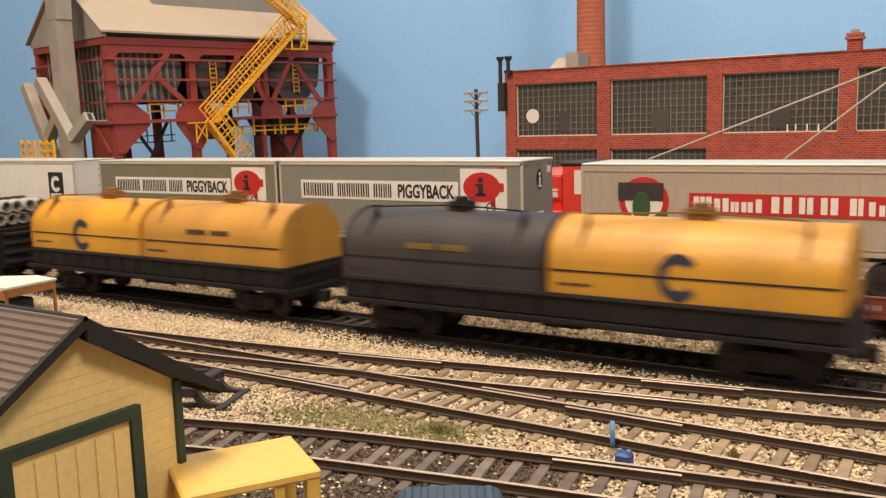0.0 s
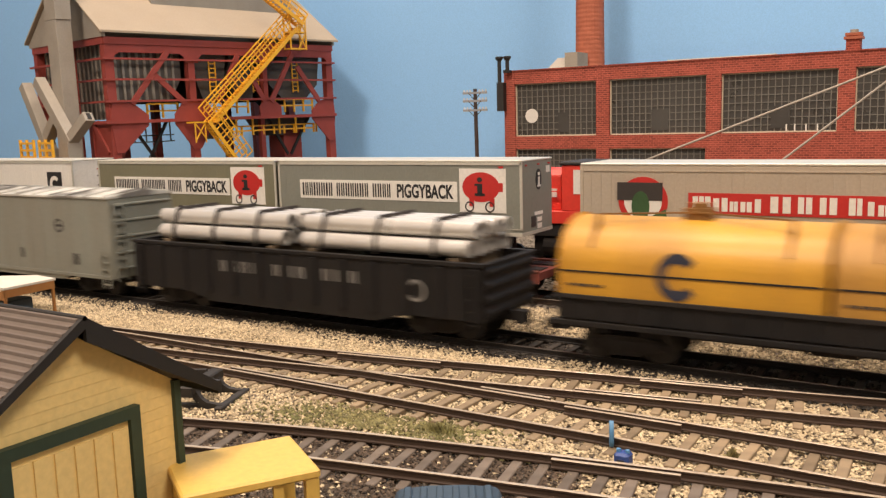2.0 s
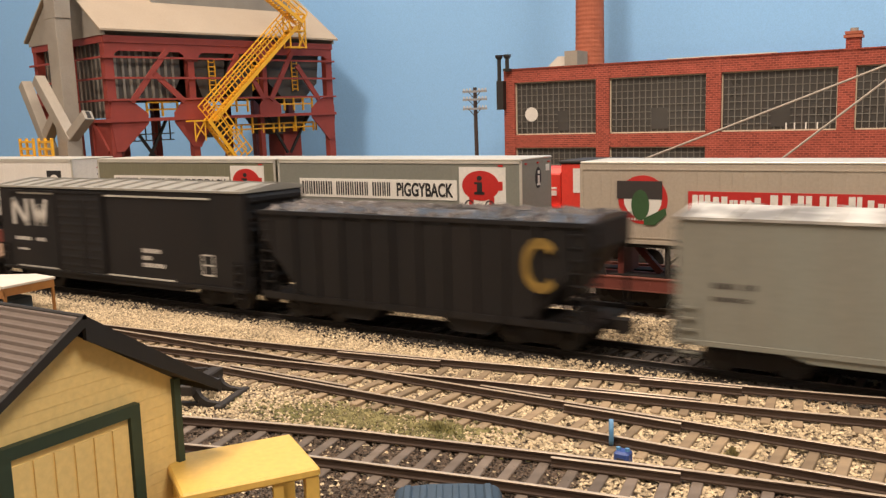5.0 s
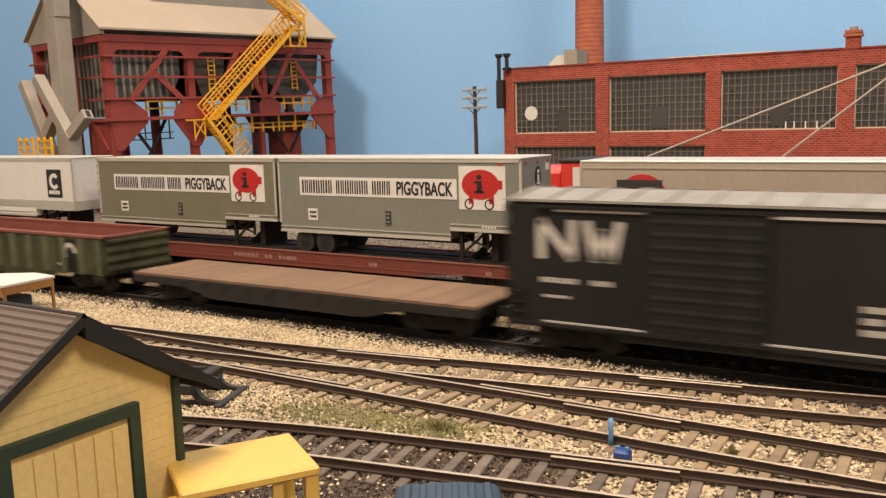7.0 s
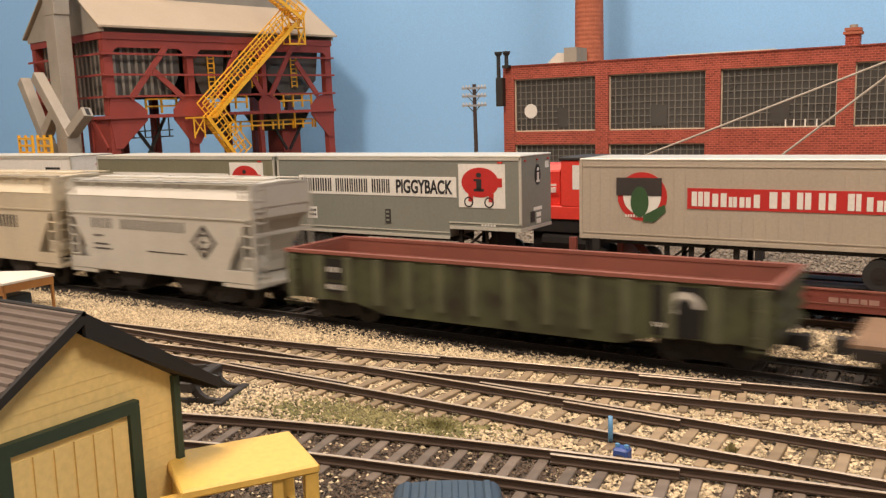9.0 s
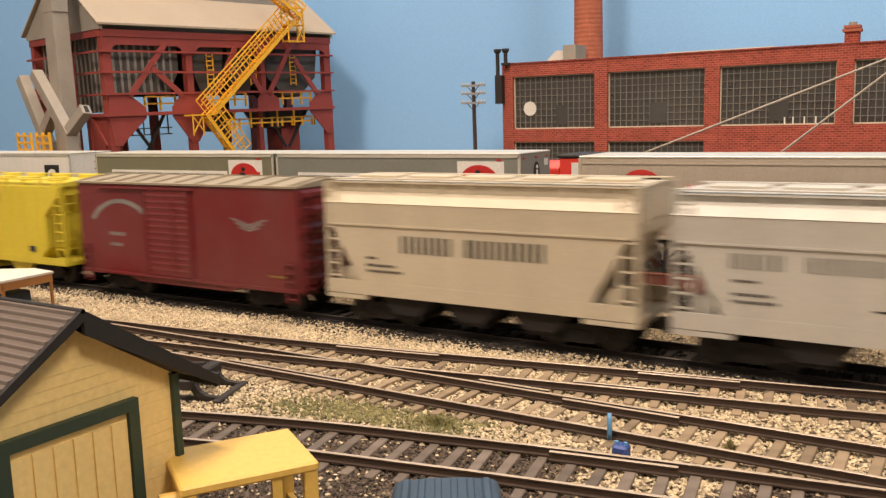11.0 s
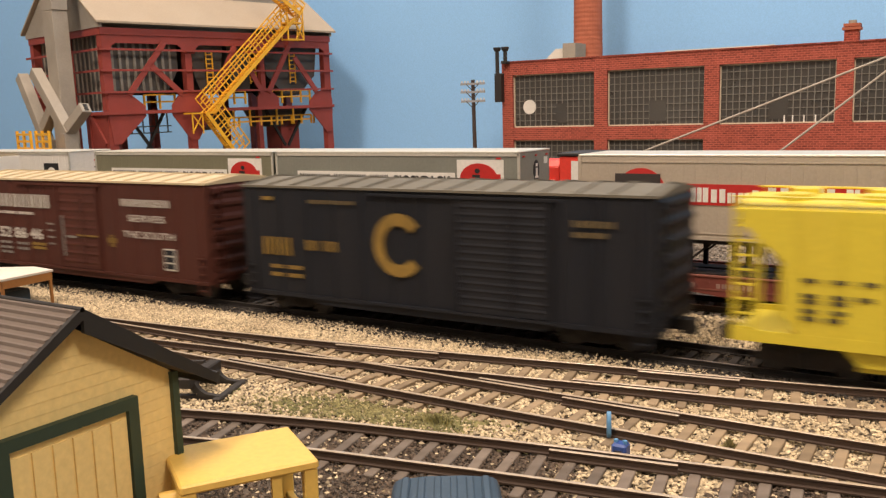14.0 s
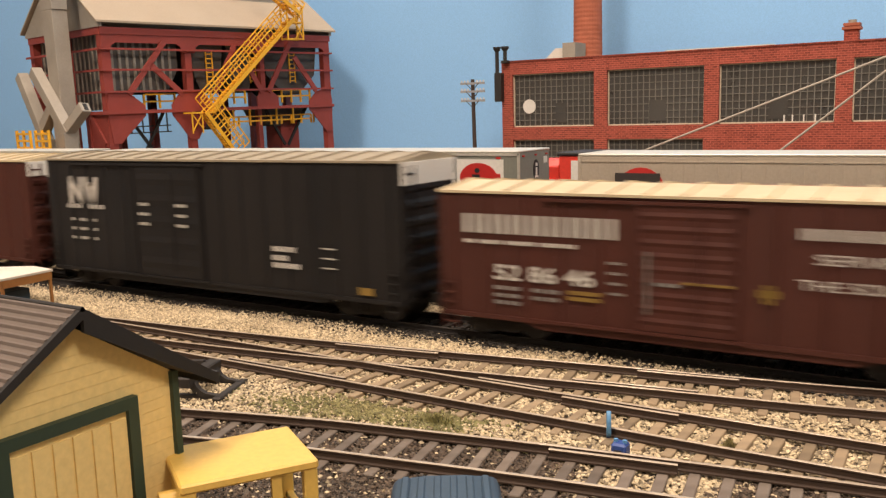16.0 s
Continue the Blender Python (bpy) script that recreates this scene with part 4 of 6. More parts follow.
so, h = boxcar("boxcar", "brown boxcar with white lettering and a pale roof", -2299.5, -2140.5, 47.0, M_BROWN, M_ROOFTAN, bottom=7.6, ribs=13, door=(-14, 15), roof_ribs=15, louvres=9, end_ribs=7, rib_deep=.3)
letters(so, M_WHITE, -h + 9.2, 34.7, 6.0, (5.2,) * 8, 1.3, y=HALF + .8)
letters(so, M_WHITE, -h + 9.5, 31.4, 1.2, (1.5, 1.5, -1.4, 1.5, 1.5, 1.5, 1.5, -1.4, 1.5, 1.5, 1.5, 1.5, 1.5, -1.4, 1.5, 1.5, 1.5, 1.5, 1.5, 1.5), .5, y=HALF + .8)
words("car_number", "52 86 46", M_WHITE, so, -h + 20, -HALF - .8, 20.2, 5.0, 33, bold=.02)
for z, xs in ((17.2, (20, 33)), (14.8, (20, 33)), (12.6, (20,))):
    for x in xs:
        letters(so, M_FADED, -h + x, z, 1.2, (1.6, 1.6, -.8, 1.6, 1.6), .5, y=HALF + .8)
for z in (17.6, 15.8):
    letters(so, M_YLET, -h + 45, z, 1.2, (3, 3, 3), .5, y=HALF + .8)
for z in (27.5, 24.5, 21.5, 18.5):
    letters(so, M_FADED, -h + 57.5, z, .8, (1.2, 1.2, 1.2), .4, y=HALF + .8)
part("door_hasp", box(-10.5, -10, -HALF - 1.6, -HALF - .8, 14, 32), M_FADED, so)
letters(so, M_FADED, -8, 22.4, 1.0, (2, 2, 2), .5, y=HALF + 1.3)
letters(so, M_YLET, 0, 23.4, .7, (3, 3, 3, 3), .5, y=HALF + 1.3)
letters(so, M_YLET, 19.8, 21.6, 2.0, (5.4,), .4, y=HALF + .8)
letters(so, M_YLET, 21.2, 19.8, 5.2, (2.6,), .4, y=HALF + .8)
letters(so, M_WHITE, 30, 37.5, 3.0, (2.9,) * 8, .85, y=HALF + .8)
words("word", "SERVES", M_WHITE, so, 34, -HALF - .8, 31.2, 2.8, 22)
words("word", "THE SOUTH", M_WHITE, so, 30, -HALF - .8, 24.4, 2.8, 31)
bm = bmesh.new()
bx(bm, 54.2, 61, -HALF - .85, -HALF, 12, 20.8)
stencil = part("stencil_panel", bm, M_HOPGREY, so)
for z in (12.7, 15.5, 18.3):
    part("stencil_field", box(54.9, 60.3, -HALF - .95, -HALF - .85, z, z + 2.1), M_NAVY, stencil)

nw2, h = boxcar("boxcar", "tall black hi-cube boxcar with white end tops", -2506.0, -2315.0, 56.0, M_BLACK, M_ROOFDUST, bottom=8, ribs=17, door=(-38, 2), roof_ribs=17, louvres=5, end_ribs=8, rib_deep=.25)
initials(nw2, -h + 17, 37.5, 11.5, M_WHITE, .8)
letters(nw2, M_WHITE, -h + 14, 35.5, 1.8, (1.5, 1.5, 1.5, 1.5, -4, 1.5, 1.5, 1.5, 1.5), 1.2, y=HALF + .8)
for z in (30, 26, 22):
    letters(nw2, M_HOPGREY, -h + 16, z, 1.2, (2, -3, 2, 2, -4, 2), .6, y=HALF + .8)
for x in (-34, -12):
    for z in (38, 34, 30):
        letters(nw2, M_HOPGREY, x, z, 1.2, (1.6, 1.6, 1.6), .6, y=HALF + 1.5)
for z, ws in ((28.5, (1.4,) * 6), (25.2, (1.4,) * 4), (22.4, (1.4,) * 7)):
    letters(nw2, M_WHITE, 38, z - 5, 1.9, ws, .5, y=HALF + .8)
for z in (18.5, 22, 25.5):
    letters(nw2, M_HOPGREY, h - 34, z, .5, (6,), .5, y=HALF + .8)
letters(nw2, M_YLET, h - 18, 10.5, 2.6, (6,), .5, y=HALF + .8)
for s in (-1, 1):
    part("white_end_panel", box(min(s * (h + .2), s * (h + 1.3)), max(s * (h + .2), s * (h + 1.3)), -HALF + .5, HALF - .5, 48.5, 56.2), M_TRWHITE, nw2)

last, h = boxcar("boxcar", "brown boxcar with a white end top at the rear", -2682.0, -2522.0, 55.0, M_BROWN, M_ROOFTAN, ribs=13, door=(-4, 26), roof_ribs=15, end_ribs=7)
part("white_end_panel", box(h + .2, h + 1.3, -HALF + .5, HALF - .5, 48.5, 55.0), M_TRWHITE, last)


# ---- the standing piggyback train ----
M_LETRUST = paint("faded_pink_lettering", (0.34, 0.2, 0.16), 0.7, dirt=0.6, scale=300)

def wheel_pair(parent, x, y, z, r, name="wheel"):
    bm = bmesh.new()
    cy(bm, (x, y, z), (x, y + 5, z), r, 18)
    w = part(name, bm, M_TYRE, parent, smooth=True)
    bm = bmesh.new()
    cy(bm, (x, y - .25, z), (x, y + .2, z), r * .55, 14)
    cy(bm, (x, y - .6, z), (x, y, z), r * .22, 8)
    part("hub", bm, M_UNDER, w)


def disc(bm, x, z, rx, rz, y, depth=.15, n=28, bite=None):
    pz(bm, [(x + rx * math.cos(2 * math.pi * i / n), z + rz * math.sin(2 * math.pi * i / n)) for i in range(n)], "y", y - depth, y)
    return bm


def emblem(tr, x0, x1, z0, z1):
    """White square panel with a plain red round shape on two small rings."""
    y = 0.0
    pl = part("emblem_panel", box(x0, x1, y - .25, y, z0, z1), M_TRWHITE, tr, "white square emblem panel")
    w, h = x1 - x0, z1 - z0
    cx, cz = x0 + w * .47, z0 + h * .58
    bm = disc(bmesh.new(), cx, cz, w * .40, h * .34, y - .25)
    bx(bm, x0 + w * .74, x0 + w * .94, y - .39, y - .25, cz - h * .1, cz + h * .1)
    part("emblem_shape", bm, M_SIGNRED, pl, "plain red rounded emblem")
    bm = disc(bmesh.new(), cx - w * .02, cz + h * .17, w * .055, h * .055, y - .4)
    bx(bm, cx - w * .07, cx + w * .035, y - .55, y - .4, cz - h * .16, cz + h * .08)
    bx(bm, cx - w * .13, cx + w * .09, y - .55, y - .4, cz - h * .2, cz - h * .14)
    bx(bm, cx - w * .13, cx, y - .551, y - .4, cz + h * .03, cz + h * .08)
    part("emblem_post", bm, M_BLKLET, pl)
    for k in (.22, .66):
        arc_mark(pl, M_BLKLET, x0 + w * k, z0 + h * .13, w * .1, w * .075, y - .25, 0, 360)
        bm = bmesh.new()
        bar(bm, (x0 + w * k + 1, y - .3, z0 + h * .14), (x0 + w * (k + .05), y - .3, cz - h * .25), w * .1, .15, up=(0, 1, 0))
        part("emblem_leg", bm, M_SIGNRED, pl)


def trailer(label, x0, x1, mat, side_step, z0=21.6, z1=56.3, sign=True, logo=False):
    """A highway van trailer standing on a flatcar, its near side at local y = 0, its rear to the left."""
    L = x1 - x0
    tr = thing("trailer", x0, 310.4, 0, label, "trailer", "piggyback trailers")
    st = side_step
    b = bmesh.new()
    zf = z0 + 4.6
    pz(b, [(0, z0 + .4), (st, z0 + .4), (st, zf), (L, zf), (L, z1 - .8), (0, z1 - .8)], "y", 0, 28)
    part("body", b, mat, tr)
    part("roof", box(-.3, L + .3, -.3, 28.3, z1 - .8, z1), M_ALU, tr, "pale metal roof", bevel=.25)
    t = bmesh.new()
    bx(t, -.2, L + .2, -.35, 0, z1 - 2.0, z1 - .85)
    bx(t, -.2, st, -.3, 0, z0 - .3, z0 + 1.0), bx(t, -.2, st, -.35, 0, z0 + 2.2, z0 + 2.6)
    bx(t, st, L + .2, -.3, 0, zf - .5, zf + .9), bx(t, st, L + .2, -.35, 0, zf + 2.1, zf + 2.5)
    bx(t, L, L + .3, 0, 28, zf - .5, zf + .9)
    for k in (0, L):
        bx(t, k - .5, k + .5, -.35, .3, z0 + 4 if k == 0 else zf + 2, z1 - 1)
    part("edge_trim", t, M_ALU, tr)
    rv = bmesh.new()
    for k in np.linspace(4, L - 4, 22):
        bx(rv, k - .08, k + .08, -.06, 0, zf + 3, z1 - 2.2)
    part("panel_seams", rv, mat, tr)
    for k in (13.4, 25.6):
        for yy in (1.0, 22.0):
            wheel_pair(tr, k, yy, z0 - 4.6, 5.3)
    fr = bmesh.new()
    bx(fr, 5, st, 8, 20, z0 - 2.5, z0 + .4)
    bx(fr, 9, 30, 2, 26, z0 - 3.4, z0 - 1.6)
    part("chassis", fr, M_UNDER, tr)
    for yy in (3.5, 23):
        lg = bmesh.new()
        x = st + 3.5
        bar(lg, (x, yy, zf), (x, yy, 13.2), 1.6)
        bx(lg, x - 2, x + 2, yy - 1.6, yy + 1.6, 12.4, 13.2)
        bar(lg, (x, yy, 15.5), (x + 13, yy, zf), .9)
        bar(lg, (x, yy, 23), (x + 12, yy, 19), .7)
        bar(lg, (x + 12.5, yy, zf), (x + 12.5, yy, 18), .9)
        part("landing_leg", lg, M_UNDER, tr)
    hitch = bmesh.new()
    bx(hitch, L - 17, L - 14, 6, 22, 12.4, zf), bar(hitch, (L - 15, 14, 24), (L - 30, 14, 12.6), 2.2)
    part("hitch", hitch, M_UNDER, tr)
    if sign:
        sx0, sx1 = 12.8 * L / 128.4, 98.6 * L / 128.4
        sg = part("name_panel", box(sx0, sx1, -.25, 0, 38.9, 47.4), M_TRWHITE, tr, "long white name panel")
        ht = 6.0
        unit = (sx1 - sx0 - 3.5) / 85.0
        px = sx0 + 1.6
        unit *= .80
        for q in (1.2, 2.3, 2.3, 1.2, 2.7, 2.7, 1.2, 2.5, -2.4, 2.5, 2.3, 2.7, 2.3, 2.5, 2.7, 2.3, -2.4, 2.6, 2.5, 2.2, 2.2):
            if q > 0:
                w = q * unit
                bm = box(px, px + (w if q < 2 else w * .36), -.38, -.26, 40.1, 40.1 + ht)
                if q > 2:
                    bx(bm, px + w * .64, px + w, -.38, -.26, 40.1, 40.1 + ht)
                part("name_bar", bm, M_BLKLET, sg)
            px += abs(q) * unit + (.95 * unit if q > 0 else 0)
        words("word", "PIGGYBACK", M_BLKLET, sg, sx0 + (sx1 - sx0) * .645, -.3, 40.1, ht, (sx1 - sx0) * .335, bold=.028)
        emblem(tr, 99.8 * L / 128.4, 121.6 * L / 128.4, 34.9, 52.9)
        part("notice_plate", box(17.2 * L / 128.4, 22.7 * L / 128.4, -.2, 0, 27.4, 32.8), M_TRWHITE, tr)
        bm = bmesh.new()
        for z in (28.6, 30.6):
            bars(bm, 18.2 * L / 128.4, -.21, z, 1.1, (.8, .8, .8, .8), .25)
        part("notice_bars", bm, M_STRAP, tr)
        vb = part("vent_box", box(62 * L / 128.4, 64.6 * L / 128.4, -.5, 0, 27, 33), M_STRAP, tr)
        for z in (28.2, 30, 31.8):
            part("vent_slot", box(62.5 * L / 128.4, 64.1 * L / 128.4, -.62, -.5, z - .4, z + .4), M_TRGREY, vb)
        part("serial_bars", bars(bmesh.new(), L - 18, -.2, 27.4, .9, (1, 1, 1, 1, 1), .4), M_TRWHITE, tr)
        o = bmesh.new()
        n = 24
        pz(o, [(15.4 + 2.6 * math.cos(2 * math.pi * i / n), 47.8 + 4.3 * math.sin(2 * math.pi * i / n)) for i in range(n)], "x", L, L + .2)
        ov = part("oval_mark", o, M_BLKLET, tr)
        o = bmesh.new()
        bx(o, L + .2, L + .35, 14.7, 16.1, 45.2, 48.8), bx(o, L + .2, L + .35, 13.9, 16.9, 44.7, 45.5), bx(o, L + .2, L + .36, 14.6, 16.2, 49.4, 50.7)
        part("oval_post", o, M_TRWHITE, ov)
        for a, b, c, d in ((22.6, 25.8, 50.2, 53), (11.5, 19, 33.2, 34.6), (14, 18, 30.4, 32.2), (8.6, 12.4, 28.6, 33), (14, 18, 27.6, 29.6)):
            part("end_label", box(L, L + .2, a, b, c, d), M_TRWHITE if a != 8.6 else M_STRAP, tr)
        for z in (54.0,):
            for yy in (4, 15, 25):
                part("marker_lamp", box(L, L + .5, yy - .7, yy + .7, z - .3, z + .3), M_SIGNRED, tr)
            part("marker_lamp", box(L - 10, L - 8, -.5, 0, z - .9, z - .2), M_SIGNRED, tr)
    if logo:
        p = part("logo_panel", box(L - 24, L - 10.5, -.25, 0, 33.2, 49.4), M_BLKLET, tr, "black square logo panel")
        arc_mark(p, M_TRWHITE, L - 17, 42.5, 4.6, 2.4, -.26)
        part("logo_bars", bars(bmesh.new(), L - 22.5, -.26, 35, 2.2, (1.6,) * 5, .5), M_TRWHITE, p)
        part("skirt_band", box(-.2, L + .31, -.28, 28.2, zf + .9, zf + 5), M_ALU, tr, "grey lower band")
        for z, c in ((50.5, M_SIGNRED), (46.5, M_STRAP), (41, M_STRAP), (36, M_BRRED), (34.6, M_BRRED)):
            part("end_label", box(L + .3, L + .4, 16, 20.5, z - .35, z + .35), c, tr)
    return tr


trailer("white van trailer with a black logo panel on a flatcar", -576, -446.8, M_TRWHITE, 92, z0=21.6, sign=False, logo=True)
trailer("olive-grey van trailer with a white name panel and red emblem", -422.8, -291.3, M_TROLIVE, 97)
trailer("grey van trailer with a white name panel and red emblem", -288.4, -160.0, M_TRGREY, 95)


def container():
    L = 141
    c = thing("container", -134.3, 310.4, 0, "beige-grey shipping container with a red name band", "container", "piggyback trailers")
    part("body", box(0, L, 0, 28, 25.2, 54.4), M_CONT, c, bevel=.2)
    part("roof", box(-.2, L + .2, -.2, 28.2, 54.4, 55.2), M_ALU, c, "pale metal roof", bevel=.2)
    t = bmesh.new()
    bx(t, 0, L, -.3, 0, 52.2, 52.6), bx(t, 0, L, -.3, 0, 27.0, 27.4), bx(t, 0, L, -.4, 0, 24.9, 26.2)
    for k in (0.3, L - .3):
        bx(t, k - .6, k + .6, -.35, .2, 25, 54.4)
    part("edge_trim", t, M_CONT, c)
    n = 34
    rv = part("side_rib", box(-.14, .14, -.12, 0, 27.6, 52), M_CONT, c, at=(4, 0, 0))
    for i in range(1, n):
        again(rv, 4 + i * (L - 8) / (n - 1), 0, 0, c)
    b = part("name_band", box(41.2, 112, -.3, 0, 37.4, 44.8), M_SIGNRED, c, "red name band")
    for x, w, hh in ((43.0, 1.5, 5.2), (45.3, 1.3, 5.2), (47.4, 1.5, 5.2), (50.3, 1.6, 4.6), (53.2, 1.6, 4.8), (55.9, 1.0, 3.6), (57.4, 1.0, 3.6), (59.6, 1.3, 3.6), (61.7, 1.3, 3.6), (64.4, 1.6, 4.6),
                     (69.6, 2.0, 5.6), (73.6, 2.0, 5.6), (78.4, 1.5, 5.6), (80.9, 1.5, 5.6), (85.2, 1.6, 5.6), (88.2, 1.8, 5.6), (94, 1.6, 5.6), (96.4, 1.2, 5.6), (99.6, 1.5, 4.6), (102.6, 1.3, 3.6), (104.6, 1.3, 3.6)):
        part("name_bar", box(x - w * .14, x + w * 1.14, -.42, -.31, 38.4, 38.4 + hh), M_TRWHITE, b)
    ring = part("round_emblem", disc(bmesh.new(), 24.4, 41.3, 9.4, 9.0, 0, .2), M_SIGNRED, c, "round red emblem")
    part("emblem_field", disc(bmesh.new(), 24.4, 41.3, 7.2, 6.8, -.2, .12), M_TRWHITE, ring)
    part("emblem_block", box(14.6, 31.8, -.45, -.32, 41.6, 48.2), M_STRAP, ring, "dark rectangle")
    bm = disc(bmesh.new(), 23.6, 39.4, 3.4, 5.6, -.45, .12)
    pz(bm, [(25, 34.5), (33, 38.6), (33.4, 36), (29, 32), (25, 32.2)], "y", -.5, -.2)
    part("emblem_patch", bm, paint("emblem_green", (0.035, 0.09, 0.03), .6), ring, "plain green patch")
    part("emblem_text_bars", bars(bmesh.new(), 18, -.21, 33.6, 1.0, (.6,) * 12, .45), M_TRWHITE, ring)
    ch = bmesh.new()
    bx(ch, 4, L - 4, 7, 21, 22.4, 24.9)
    bx(ch, 0, L, .5, 3, 23.6, 25.2), bx(ch, 0, L, 25, 27.5, 23.6, 25.2)
    part("chassis", ch, M_UNDER, c, "dark trailer chassis under the container")
    for yy in (3.0, 24):
        for x in (33, 42):
            lg = bmesh.new()
            bar(lg, (x, yy, 24), (x, yy, 12.2), 1.6)
            bar(lg, (x, yy, 17), (x + 8, yy, 23.6), .8)
            part("landing_leg", lg, M_UNDER, c)
        lg = bmesh.new()
        bar(lg, (58, yy, 24), (58, yy, 12.4), 1.8)
        part("landing_leg", lg, M_UNDER, c)
    for k in (104, 117):
        wheel_pair(c, k, 1.0, 17.3, 5.3)
    h = bmesh.new()
    bar(h, (16, 14, 23.6), (27, 14, 12), 2.4), bx(h, 12.5, 15, 6, 22, 12, 23.6)
    part("hitch", h, M_TTX, c)
    return c


container()


def long_flatcar(label, x0, x1, marks, end_plate=False):
    L = x1 - x0
    f = thing("piggyback_flatcar", x0, 324.5, 0, label, "flatcar", "piggyback flatcars")
    b = bmesh.new()
    bx(b, 0, L, -14.6, 14.6, 8.5, 11.6)
    for s in (-1, 1):
        pz(b, [(0, 11.9), (L, 11.9), (L, 7.2), (L - 40, 7.2), (L - 60, 5.0), (60, 5.0), (40, 7.2), (0, 7.2)], "y", s * 15 - .5, s * 15 + .5)
    part("frame", b, M_TTX, f)
    e = bmesh.new()
    for s in (-1, 1):
        bx(e, 0, L, s * 15 - .9, s * 15 + .9, 11.9, 12.4)
        bx(e, 0, L, s * 15 - .8, s * 15 + .8, 4.8 + 2.4, 7.6)
    part("edge_rail", e, M_RUSTRED, f)
    rub = bmesh.new()
    bx(rub, 2, L - 2, -10, -3, 11.6, 12.1), bx(rub, 2, L - 2, 3, 10, 11.6, 12.1)
    part("deck_runner", rub, M_UNDER, f)
    for x in (24, L - 24):
        truck(f, x)
    if end_plate:
        for x in (1.5, 11):
            p = bmesh.new()
            bx(p, x - .5, x + 2.4, -15.2, -13.6, 11.9, 25)
            pz(p, [(x + 2.4, 12), (x + 5, 12), (x + 2.4, 20)], "y", -15, -14)
            part("bridge_plate", p, M_TTX if x < 5 else M_UNDER, f)
    for x in (-5, L + 5):
        bm = bmesh.new()
        bar(bm, (x - 6, 0, 8), (x + 6, 0, 8), 3.4)
        bx(bm, x - 2.4, x + 2.4, -2.5, 2.5, 5, 10.5)
        part("coupler", bm, M_UNDER, f)
    for x, ws in marks:
        bm = bmesh.new()
        bars(bm, x - x0, -15.52, 7.9, 1.7, ws, .55)
        part("lettering", bm, M_LETRUST, f)
    for k in np.linspace(10, L - 10, 24):
        pk = bmesh.new()
        bx(pk, k - .7, k + .7, -15.8, -15.4, 9.6, 10.8)
        part("stake_pocket", pk, M_TTX, f)
    return f


long_flatcar("long oxide-red piggyback flatcar under two grey trailers", -432, -152, ((-320, (2, 2, 2, 1, 2, 2, 2, -4, 2, 2, -4, 2, 2, 2, 1, 2)), (-236, (2, 2)), (-176, (3,))))
long_flatcar("long oxide-red piggyback flatcar under a container", -139.6, 140, ((-93.6, (2, 2, -7, 1.4, 1.8, 1.8, 1.8, 1, 1.8)), (-45, (3, 2, 3, 2, 3))), end_plate=True)
long_flatcar("oxide-red piggyback flatcar under a white trailer", -720, -442, ())


def red_engine():
    """Bright red diesel switcher on the rear track, partly hidden by the trailers."""
    e = thing("switcher_engine", -215, 382, 0, "bright red diesel switcher with a cream cab window", "locomotive")
    b = bmesh.new()
    bx(b, 0, 92, -14, 14, 24, 30)
    bx(b, 2, 44, -10, 10, 30, 46)
    pz(b, [(-10, 46), (-7, 49), (7, 49), (10, 46)], "x", 2, 44)
    part("hood", b, M_BRRED, e, bevel=.3)
    c = bmesh.new()
    bx(c, 46, 72, -14, 14, 30, 51)
    part("cab", c, M_BRRED, e, bevel=.4)
    part("cab_roof", box(45, 73, -14.6, 14.6, 51, 52.6), M_TRIMBLK, e, bevel=.4)
    part("cab_window", box(52, 62, -14.3, -14, 38, 49), M_TRWHITE, e, "cream window blind")
    part("cab_window", box(63.5, 70, -14.3, -14, 42, 49), M_GLASSD, e, "dark window")
    for k in range(6):
        part("louvre", box(6 + k * 6, 9.5 + k * 6, -10.4, -10, 33, 43), M_BRRED, e)
    part("number_board", box(36, 42, -10.5, -10, 36, 40), M_TRWHITE, e)
    part("underframe", box(0, 92, -13, 13, 18, 24), M_UNDER, e)
    for x in (20, 72):
        truck(e, x)
    t = bmesh.new()
    cy(t, (36, -9, 13), (58, -9, 13), 5, 12)
    bx(t, 30, 62, -10, 10, 8, 19)
    part("fuel_tank", t, M_UNDER, e)
    for x in range(0, 92, 13):
        part("handrail_post", bar(bmesh.new(), (x, -13.6, 30), (x, -13.6, 39), .5), M_BRRED, e)
    part("handrail", bar(bmesh.new(), (0, -13.6, 39), (45, -13.6, 39), .5), M_BRRED, e)


red_engine()


